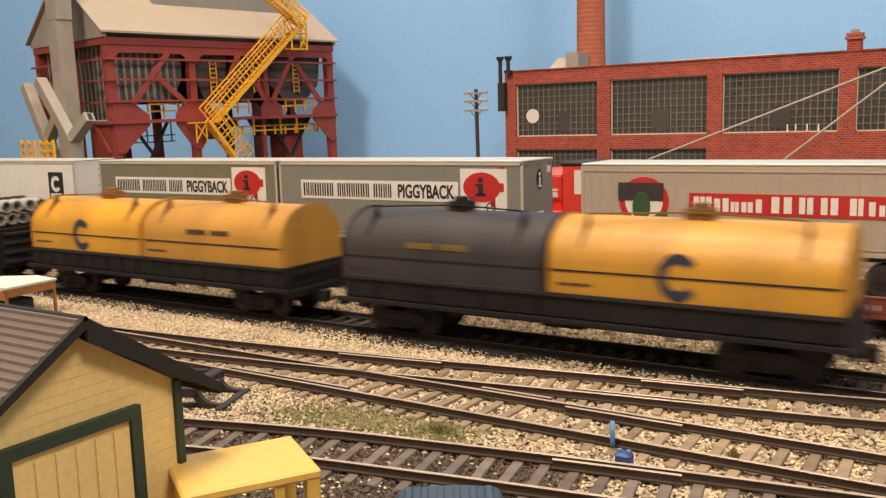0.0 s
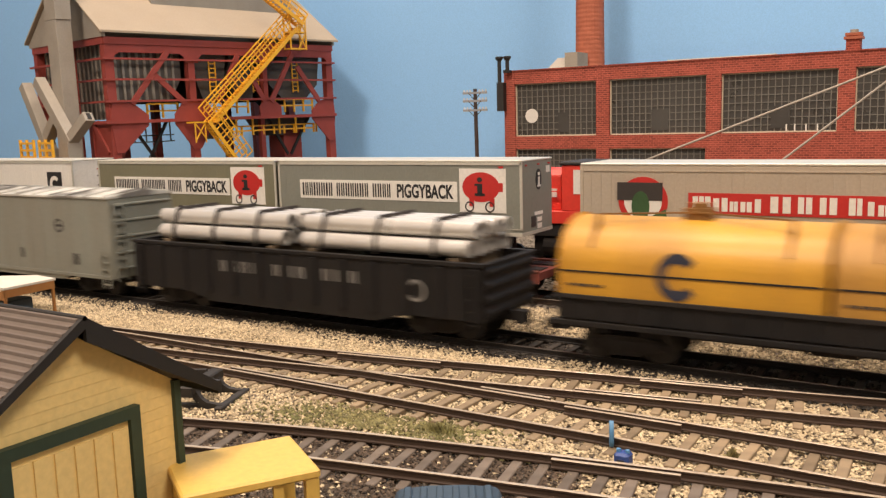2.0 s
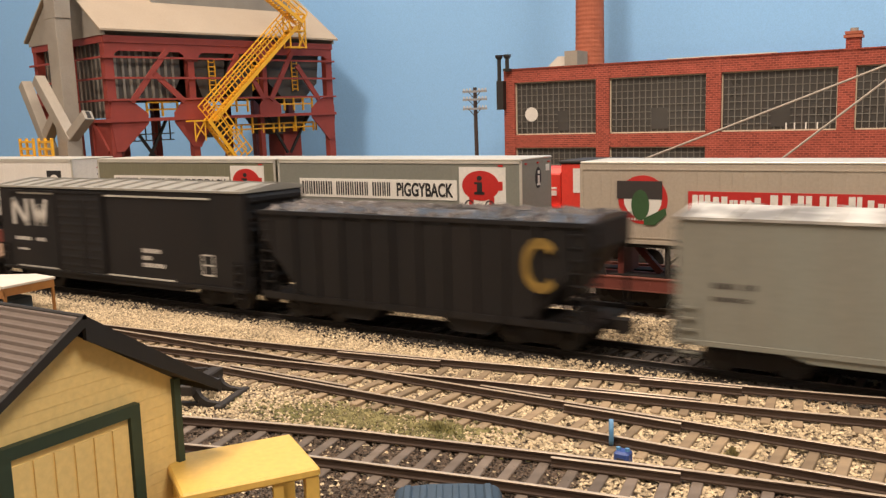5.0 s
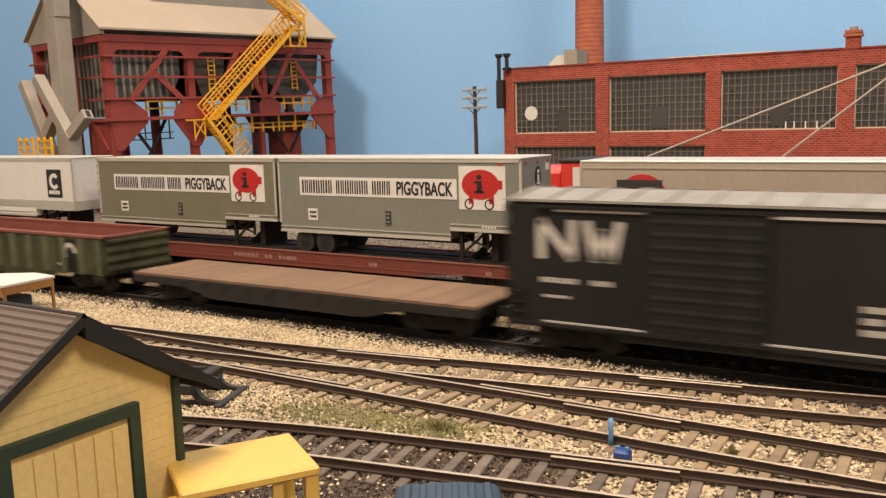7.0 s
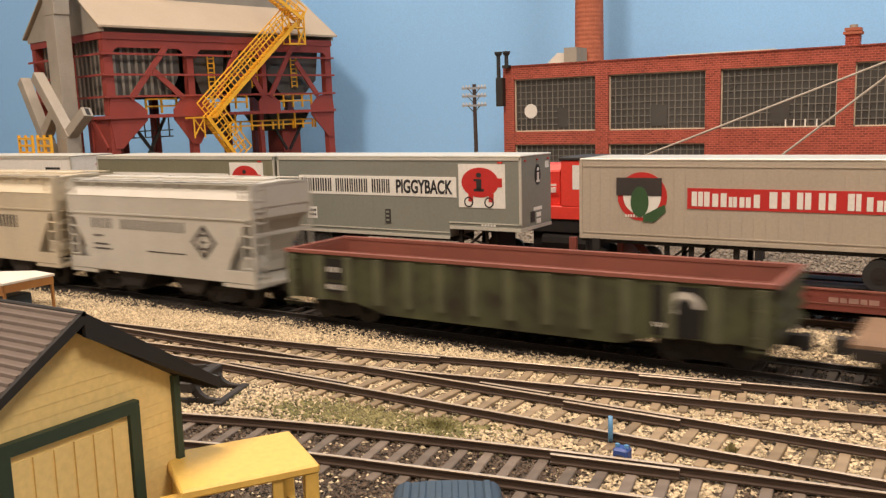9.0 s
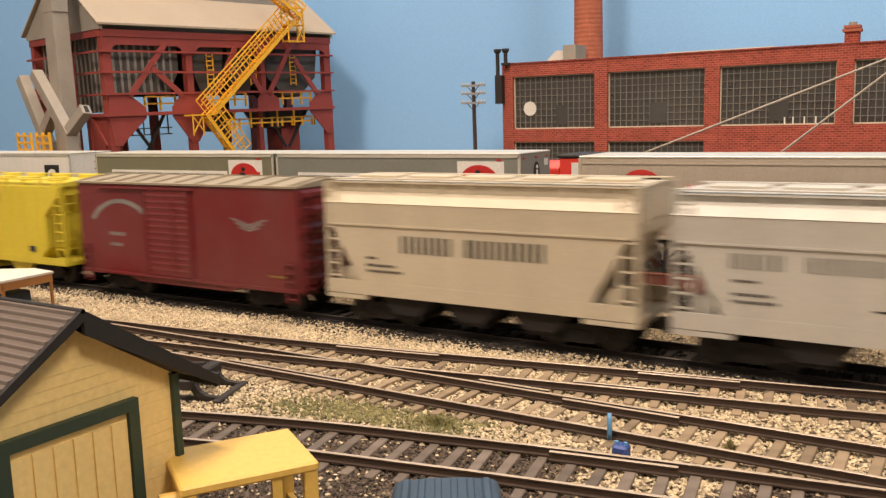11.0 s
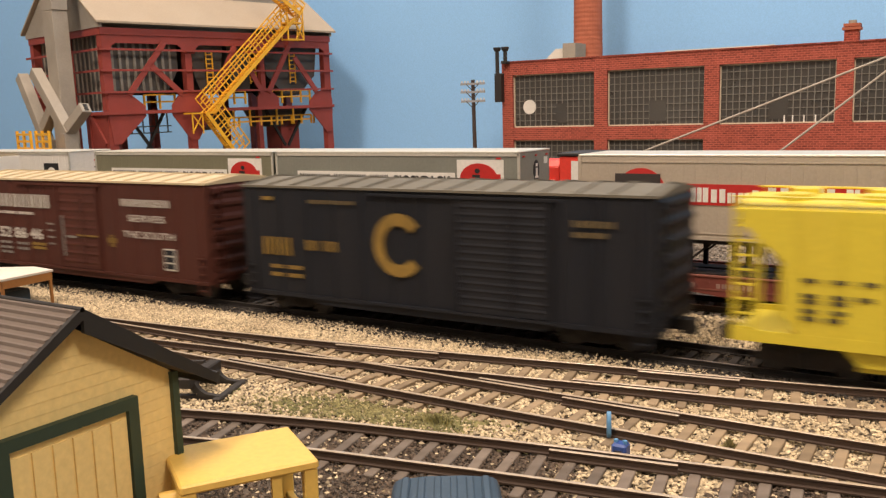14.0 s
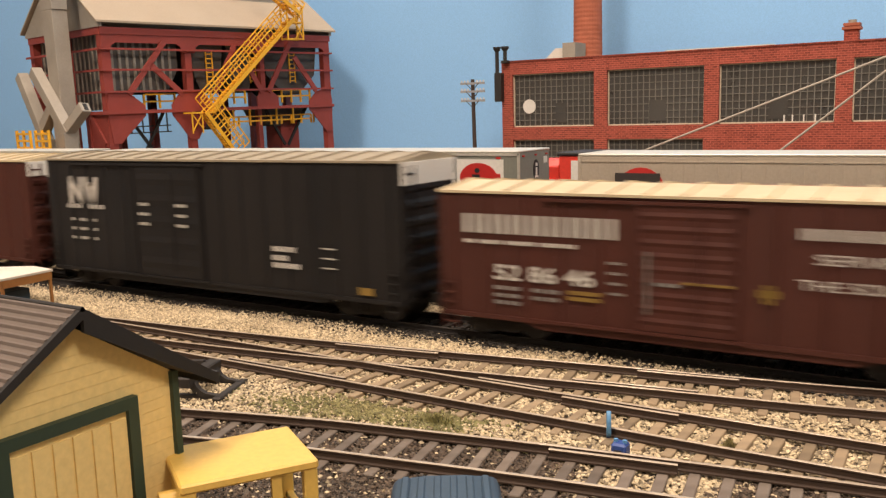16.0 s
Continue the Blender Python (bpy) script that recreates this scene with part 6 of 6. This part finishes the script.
# ---- things in the foreground ----
def shed():
    s = thing("shed", -110, 74.2, -3.6, "small pale yellow clapboard shed with brown roof and green trim", "shed")
    W, B, E, P = 17.0, 80.0, 36.2, 47.2      # half width, depth, eaves and ridge heights
    b = bmesh.new()
    pz(b, [(-W, 0), (W, 0), (W, E), (0, P), (-W, E)], "x", -B, 0)
    part("wall", b, M_SHED, s)
    n = 26
    for i in range(n):
        z = 1.0 + i * 1.75
        hw = W if z < E - 1 else W * max(0, (P - z - 1.6) / (P - E))
        if hw < 1:
            continue
        o = bmesh.new()
        pz(o, [(0, z), (.09, z), (.03, z + 1.7), (0, z + 1.7)], "y", -hw + .4, hw - .4)
        part("clapboard", o, M_SHED, s)
    k = (P - E) / W
    for side in (-1, 1):
        y1 = side * (W + 6.5)
        o = bmesh.new()
        z1 = P + 1.8 - k * 1.02 * (W + 6.5)
        pz(o, [(0, P + 1.8), (y1, z1), (y1, z1 + 1.0), (0, P + 2.9)], "x", -B - 4, 2.3)
        r = part("roof_slope", o, M_SHEDROOF, s)
        m = 20
        for i in range(m):
            f0 = (i + .5) / m
            o = bmesh.new()
            y, z = y1 * f0, P + 2.9 + (z1 + 1.0 - P - 2.9) * f0
            cy(o, (-B - 4, y, z - .1), (2.3, y, z - .1), .42, 6)
            part("roof_batten", o, M_SHEDROOF, r, smooth=True)
        o = bmesh.new()
        dp, de = (1.7, 1.1) if side < 0 else (3.6, 1.7)     # depth of the board at the ridge and at the eaves
        pz(o, [(0, P + 3.05 - dp), (y1, z1 + 1.15 - de), (y1, z1 + 1.15), (0, P + 3.05)], "x", 2.3, 3.1)
        part("barge_board", o, M_TRIMBLK, s, "black barge board")
        o = bmesh.new()
        bx(o, -B - 4, 3.1, min(y1, y1 + side * .8), max(y1, y1 + side * .8), z1 - 1.0, z1 + 1.1)
        part("gutter", o, M_TRIMBLK, s)
        part("corner_board", box(-1.2, .9, side * W - (.6 if side > 0 else -.0) - (0 if side > 0 else .6), side * W + (.6 if side > 0 else 0) + (.6 if side < 0 else 0), 0, E), M_TRIMGRN, s, "dark green corner board")
    o = bmesh.new()
    cy(o, (-B - 4, 0, P + 2.8), (3.1, 0, P + 2.8), .4, 8)
    part("ridge_cap", o, M_TRIMBLK, s)
    # double door
    d0, d1, dz = -13.6, 9.1, 34.6
    d = part("door", box(.4, .8, d0 + 1.8, d1 - 1.8, 0, dz - 1.8), M_SHED, s, "pale yellow panelled double door")
    for y0, y1, z0, z1 in ((d0, d0 + 1.8, 0, dz - 1.8), (d1 - 1.8, d1, 0, dz - 1.8), (d0, d1, dz - 1.8, dz)):
        part("door_frame", box(.3, 1.6, y0, y1, z0, z1), M_TRIMGRN, d, "dark green door frame")
    m = 6
    wdt = (d1 - d0 - 3.6) / m
    for i in range(m):
        y = d0 + 1.8 + wdt * i
        part("door_board", box(.8, 1.15, y + .25, y + wdt - .25, 1.5, dz - 3.0), M_SHED, d)


shed()


def yellow_cab():
    """The cab of a small yellow loader beside the shed."""
    c = thing("loader_cab", -100.6, 95.6, -3.6, "bright yellow loader cab with an open window frame", "loader", rz=radians(58))
    # local x along the longer side
    part("roof", box(-10.7, 10.7, -8.6, 8.6, 20.8, 22.4), M_CAB, c, bevel=.35)
    for x in (-9.4, 9.4):
        for y in (-7.4, 7.4):
            part("post", box(x - 1.1, x + 1.1, y - .9, y + .9, 5, 20.9), M_CAB, c, bevel=.15)
    part("front_panel", box(-8.3, 0.0, -8.1, -7.1, 4, 17.5), M_CAB, c, bevel=.15)
    part("side_panel", box(9.0, 10.2, -6.5, 6.5, 4, 11.5), M_CAB, c, bevel=.15)
    part("side_panel", box(-10.2, -9.0, -6.5, 6.5, 4, 19), M_CAB, c, bevel=.15)
    part("window_bar", box(3.2, 4.8, -7.9, -7.1, 4, 20.8), M_CAB, c)
    part("sill", box(-8.3, 8.3, -7.9, -6.9, 10, 11.6), M_CAB, c)
    part("back_panel", box(-8.3, 8.3, 7.1, 8.1, 4, 10), M_CAB, c)
    part("body", box(-10.4, 10.4, -8.8, 8.8, 2.2, 5.2), M_CAB, c, bevel=.3)
    part("seat", box(-3, 3, -2, 5, 5.2, 9.5), M_TYRE, c, bevel=.5)
    o = bmesh.new()
    cy(o, (-10.2, -4, 18.5), (-13.2, -4, 18.5), 1.7, 12)
    part("lamp", o, M_CAB, c, smooth=True)
    for x in (-8, 8):
        for y in (-10, 5.2):
            wheel_pair(c, x, y, 3.2, 3.2)


yellow_cab()


def blue_van():
    v = thing("van", -68.1, 106.3, -3.6, "dusty dark blue van with a ribbed roof", "van", rz=radians(122))
    b = bmesh.new()
    prof = [(-8.5, 3), (8.5, 3), (9.2, 8), (9, 14.5), (8.2, 16.3), (3, 16.8), (-3, 16.8), (-8.2, 16.3), (-9, 14.5), (-9.2, 8)]
    pz(b, prof, "x", -16, 11)
    part("body", b, M_VAN, v, bevel=.5, smooth=True)
    for k in range(6):
        part("roof_rib", box(-15, 10, -7.2 + k * 2.6, -5.8 + k * 2.6, 16.2, 17.05), M_VAN, v, bevel=.3)
    part("hood", box(11, 18, -7, 7, 3, 9), M_VAN, v, bevel=.8)
    part("windscreen", box(11, 11.3, -6, 6, 9.5, 14.5), M_GLASSD, v)
    for x in (-10, 12):
        for y in (-8.2, 3.2):
            wheel_pair(v, x, y, 3.2, 3.2)


blue_van()


def platform_hut():
    h = thing("platform_shelter", -347, 208, -3.6, "small shelter with a white roof on rusty orange posts", "shelter", rz=radians(4))
    b = bmesh.new()
    pz(b, [(-20, 13.2), (4, 15.0), (16, 14.5), (16, 15.4), (4, 16.0), (-20, 14.2)], "y", -15, 9)
    part("roof", b, M_PAPER, h, "white flat roof")
    part("fascia", box(-19.5, 15.6, -14.6, -13.8, 10.2, 13.6), M_ORANGE, h)
    part("fascia", box(14.8, 15.6, -14.6, 8.6, 11.2, 14.5), M_ORANGE, h)
    for x, y in ((15, 8.0), (15, -14), (-18, -14), (-18, 8), (4, -14)):
        part("post", bar(bmesh.new(), (x, y, 0), (x, y, 13.4), 1.0), M_ORANGE, h)
    part("blue_crate", box(-14, 10, -11, 2, 0, 8.5), M_VAN, h, "dark blue crate under the roof", bevel=.5)


platform_hut()


def bumping_post():
    b = thing("bumping_post", -185, 163, -3.6, "black bent-rail bumping post beside the track", "bumping post", rz=radians(20))
    for y in (-6.5, 6.5):
        o = bmesh.new()
        pts = [(10, 0.8), (5, 1.4), (3, 2.6), (1, 5.4), (-1.5, 6.6), (-9, 6.2), (-16, 5.2)]
        for p, q in zip(pts, pts[1:]):
            bar(o, (p[0], y, p[1]), (q[0], y, q[1]), 1.6, 2.0)
        part("bent_rail", o, M_BUMPER, b)
        o = bmesh.new()
        bar(o, (-8, y, 6), (-14, y, .6), 1.6), bar(o, (-16, y, 1.0), (10, y, 1.0), 1.6, 1.4)
        part("strut", o, M_BUMPER, b)
    part("buffer_beam", box(-1.5, 2.2, -9.5, 9.5, 4.2, 7.2), M_BUMPER, b, bevel=.4)
    part("cross_bar", box(8, 10.4, -9, 9, .2, 1.8), M_BUMPER, b, bevel=.3)
    part("cross_bar", box(-12, -10, -9, 9, 1.2, 2.8), M_BUMPER, b)


bumping_post()


def switch_stand():
    s = thing("switch_target", -71.2, 181, -3.6, "light blue oval switch target on a short rod beside the rail", "switch stand", rz=radians(-66))
    o = bmesh.new()
    n = 22
    pz(o, [(1.7 * math.cos(2 * math.pi * i / n), 4.6 + 3.1 * math.sin(2 * math.pi * i / n)) for i in range(n)], "y", -.5, .5)
    part("target", o, M_BLUEL, s, bevel=.12)
    part("rod", bar(bmesh.new(), (0, 0, 0), (0, 0, 2.2), .8), M_BLUE, s)
    t = thing("switch_lock", -64.4, 170.4, -3.6, "small blue plastic block clipped on the rail", "clip")
    part("body", box(-1.7, 1.7, -1.5, 1.7, 0, 5.2), M_BLUE, t, bevel=.5)
    part("slot", box(-.8, .8, -1.65, -1.5, 1.2, 3.9), M_NAVYLET, t)
    o = bmesh.new()
    cy(o, (-1.0, 0, 5.1), (-1.0, 0, 5.8), .5, 8)
    peg = part("peg", o, M_BLUEL, t)
    again(peg, 2.0, 0, 0, t)


switch_stand()


# ---- loose stone, dirt and tufts ----
def centre_dist(key):
    pts = np.array([(p.x, p.y) for p, d in spline(LINES[key], 5.0)])
    return lambda x, y: np.interp(x, pts[:, 0], pts[:, 1])


CL = {k: centre_dist(k) for k in LINES}


def stones(name, label, material, xy, z, size, seed, cat="ballast"):
    """Many small angular stones in one mesh."""
    rng = np.random.default_rng(seed)
    n = len(xy)
    base = np.array([(1, 0, 0), (0, 1, 0), (-1, 0, 0), (0, -1, 0), (.2, .1, 1), (-.1, .2, -1)], float)
    v = base[None] * (1 + rng.uniform(-.45, .35, (n, 6, 1)))
    v += rng.uniform(-.22, .22, (n, 6, 3))
    a = rng.uniform(0, 6.28, n)
    c, s = np.cos(a)[:, None], np.sin(a)[:, None]
    x = v[..., 0] * c - v[..., 1] * s
    y = v[..., 0] * s + v[..., 1] * c
    v = np.stack((x, y * rng.uniform(.6, 1, (n, 1)), v[..., 2] * rng.uniform(.5, .85, (n, 1))), -1)
    v *= (size * rng.uniform(.55, 1.25, n))[:, None, None]
    v += np.concatenate((xy, np.asarray(z)[:, None]), 1)[:, None]
    f = np.array([(0, 1, 4), (1, 2, 4), (2, 3, 4), (3, 0, 4), (1, 0, 5), (2, 1, 5), (3, 2, 5), (0, 3, 5)])
    faces = (f[None] + 6 * np.arange(n)[:, None, None]).reshape(-1, 3)
    me = bpy.data.meshes.new(name)
    me.from_pydata((v.reshape(-1, 3) * MM).tolist(), [], faces.tolist())
    me.materials.append(material)
    ob = new(name, me)
    return tagged(ob, label, cat, kind="stuff")


def scatter(x0, x1, y0, y1, n, seed):
    rng = np.random.default_rng(seed)
    return np.stack((rng.uniform(x0, x1, n), rng.uniform(y0, y1, n)), 1)


def wave(xy, s):
    return np.sin(xy[:, 0] / s) + np.sin(xy[:, 1] / s * 1.31 + 1) + np.sin((xy[:, 0] + xy[:, 1]) / s * .71 + 2) + .6 * np.sin((xy[:, 0] - 1.7 * xy[:, 1]) / s * 2.3)


xy = scatter(-300, 15, 118, 242, 92000, 11)
d1 = np.abs(xy[:, 1] - CL["near"](xy[:, 0], 0))
south = xy[:, 1] - CL["near"](xy[:, 0], 0)
mid = np.minimum(np.abs(xy[:, 1] - CL["middle"](xy[:, 0], 0)), np.abs(xy[:, 1] - CL["branch"](xy[:, 0], 0)))
shoulder = TRAIN_Y - xy[:, 1]
keep_pale = ((south > 10) | ((xy[:, 0] > -76) & (south > -9) & (wave(xy, 14) > -.6))) & (shoulder > 16)
level = np.where((mid < 7.6), -2.95, np.where(mid < 14, -3.0, -3.0)) + np.where((south > 9) & (mid > 14), .25, 0) + .35 * np.sin(xy[:, 0] / 17) * np.sin(xy[:, 1] / 13)
p = xy[keep_pale]
stones("ballast", "pale tan stone ballast between the yard tracks", M_STONE, p, level[keep_pale], .54, 1)
p = scatter(-470, 20, 196, 246, 62000, 12)
edge = CL["branch"](p[:, 0], 0) + 12
p = p[(p[:, 1] > edge) & (p[:, 1] < 237.5 + 2.0 * np.sin(p[:, 0] / 19) + 1.2 * np.sin(p[:, 0] / 6.3) + np.random.default_rng(31).normal(0, 2.2, len(p)))]
stones("ballast", "pale tan ballast bank along the main track", M_STONE, p, -3.1 + np.clip((p[:, 1] - 222) / 18, 0, 1) * 1.2, .56, 2)
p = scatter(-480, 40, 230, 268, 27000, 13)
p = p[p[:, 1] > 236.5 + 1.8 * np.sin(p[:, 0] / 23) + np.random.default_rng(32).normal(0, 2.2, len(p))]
stones("ballast", "near-black ballast under the main track", M_BLACKSTONE, p, np.where(np.abs(p[:, 1] - TRAIN_Y) < 7.5, -3.0, -2.1), .62, 3)
p = scatter(-300, 40, 60, 178, 90000, 14)
sd = p[:, 1] - CL["near"](p[:, 0], 0)
p = p[(sd < 11) & (sd > -60) & ~((p[:, 0] > -70) & (sd > -9) & (wave(p, 14) > .2))]
sd = np.abs(p[:, 1] - CL["near"](p[:, 0], 0))
stones("dirt", "dark brown dirt and cinders round the siding", M_DIRTSTONE, p, np.where(sd < 7.6, -2.75, -2.8), .52, 4, "dirt")
p = scatter(-160, 20, 60, 176, 2600, 15)
stones("gravel", "scattered pale stones on the dark dirt", M_STONE, p, np.full(len(p), -2.6), .55, 5, "gravel")
p = scatter(-520, 60, 266, 311, 30000, 16)
stones("ballast", "pale tan ballast between main track and flatcars", M_STONE, p, np.full(len(p), -2.8), .75, 6)
p = scatter(-480, 60, 309, 520, 34000, 17)
stones("cinders", "grey cinder ballast behind the flatcars", M_GREYSTONE, p, np.full(len(p), -2.9), 1.0, 7)


def tufts(name, label, cx, cy_, rx, ry, n, seed):
    rng = np.random.default_rng(seed)
    verts, faces = [], []
    for i in range(n):
        a, r = rng.uniform(0, 6.28), abs(rng.normal(0, .5))
        x, y = cx + rx * r * math.cos(a), cy_ + ry * r * math.sin(a)
        h = rng.uniform(.7, 2.2) * (1.2 - min(1, r))
        t = rng.uniform(0, 6.28)
        dx, dy = math.cos(t) * .3, math.sin(t) * .3
        lx, ly = rng.uniform(-.8, .8, 2)
        b = len(verts)
        verts += [(x - dx, y - dy, -3), (x + dx, y + dy, -3), (x + lx, y + ly, -2.6 + h), (x + dx * 2 + lx * .4, y + dy * 2 + ly * .4, -2.8 + h * .6)]
        faces += [(b, b + 1, b + 2), (b, b + 3, b + 2)]
    me = bpy.data.meshes.new(name)
    me.from_pydata([tuple(c * MM for c in v) for v in verts], [], faces)
    me.materials.append(M_GRASS)
    tagged(new(name, me), label, "grass", kind="stuff")


tufts("grass", "patch of dry green grass in the ballast", -112, 172, 9, 3.6, 330, 1)
tufts("grass", "small tuft of green weeds between ties", -46, 189, 1.6, 1.4, 110, 3)
rng = np.random.default_rng(21)
p = np.concatenate([rng.normal((cx, cy_), (sx, sy), (n, 2)) for cx, cy_, sx, sy, n in ((-113, 172.5, 5.5, 2.6, 420), (-132, 171, 6, 3.2, 420), (-122, 166, 14, 2.5, 380), (-150, 165, 9, 4, 420), (-140, 172, 8, 3, 260), (-104, 177, 7, 1.5, 90))])
stones("turf", "crumbs of olive green turf among the pale stones", M_TURF, p, np.full(len(p), -2.5), .6, 22, "grass")


def motions():
    """The train rolls past along its track."""
    for root, c in TRAIN:
        walk(root, [(t, pose((c + speed_sum(t)) * MM, TRAIN_Y * MM, 0)) for t in (0, 1, 2, 3, 4.2, 5.2, 6.3, 7.2, 8.2, 9.2, 10.2, 11.3, 12.5, 13.7, 14.8, 16.0)])


motions()
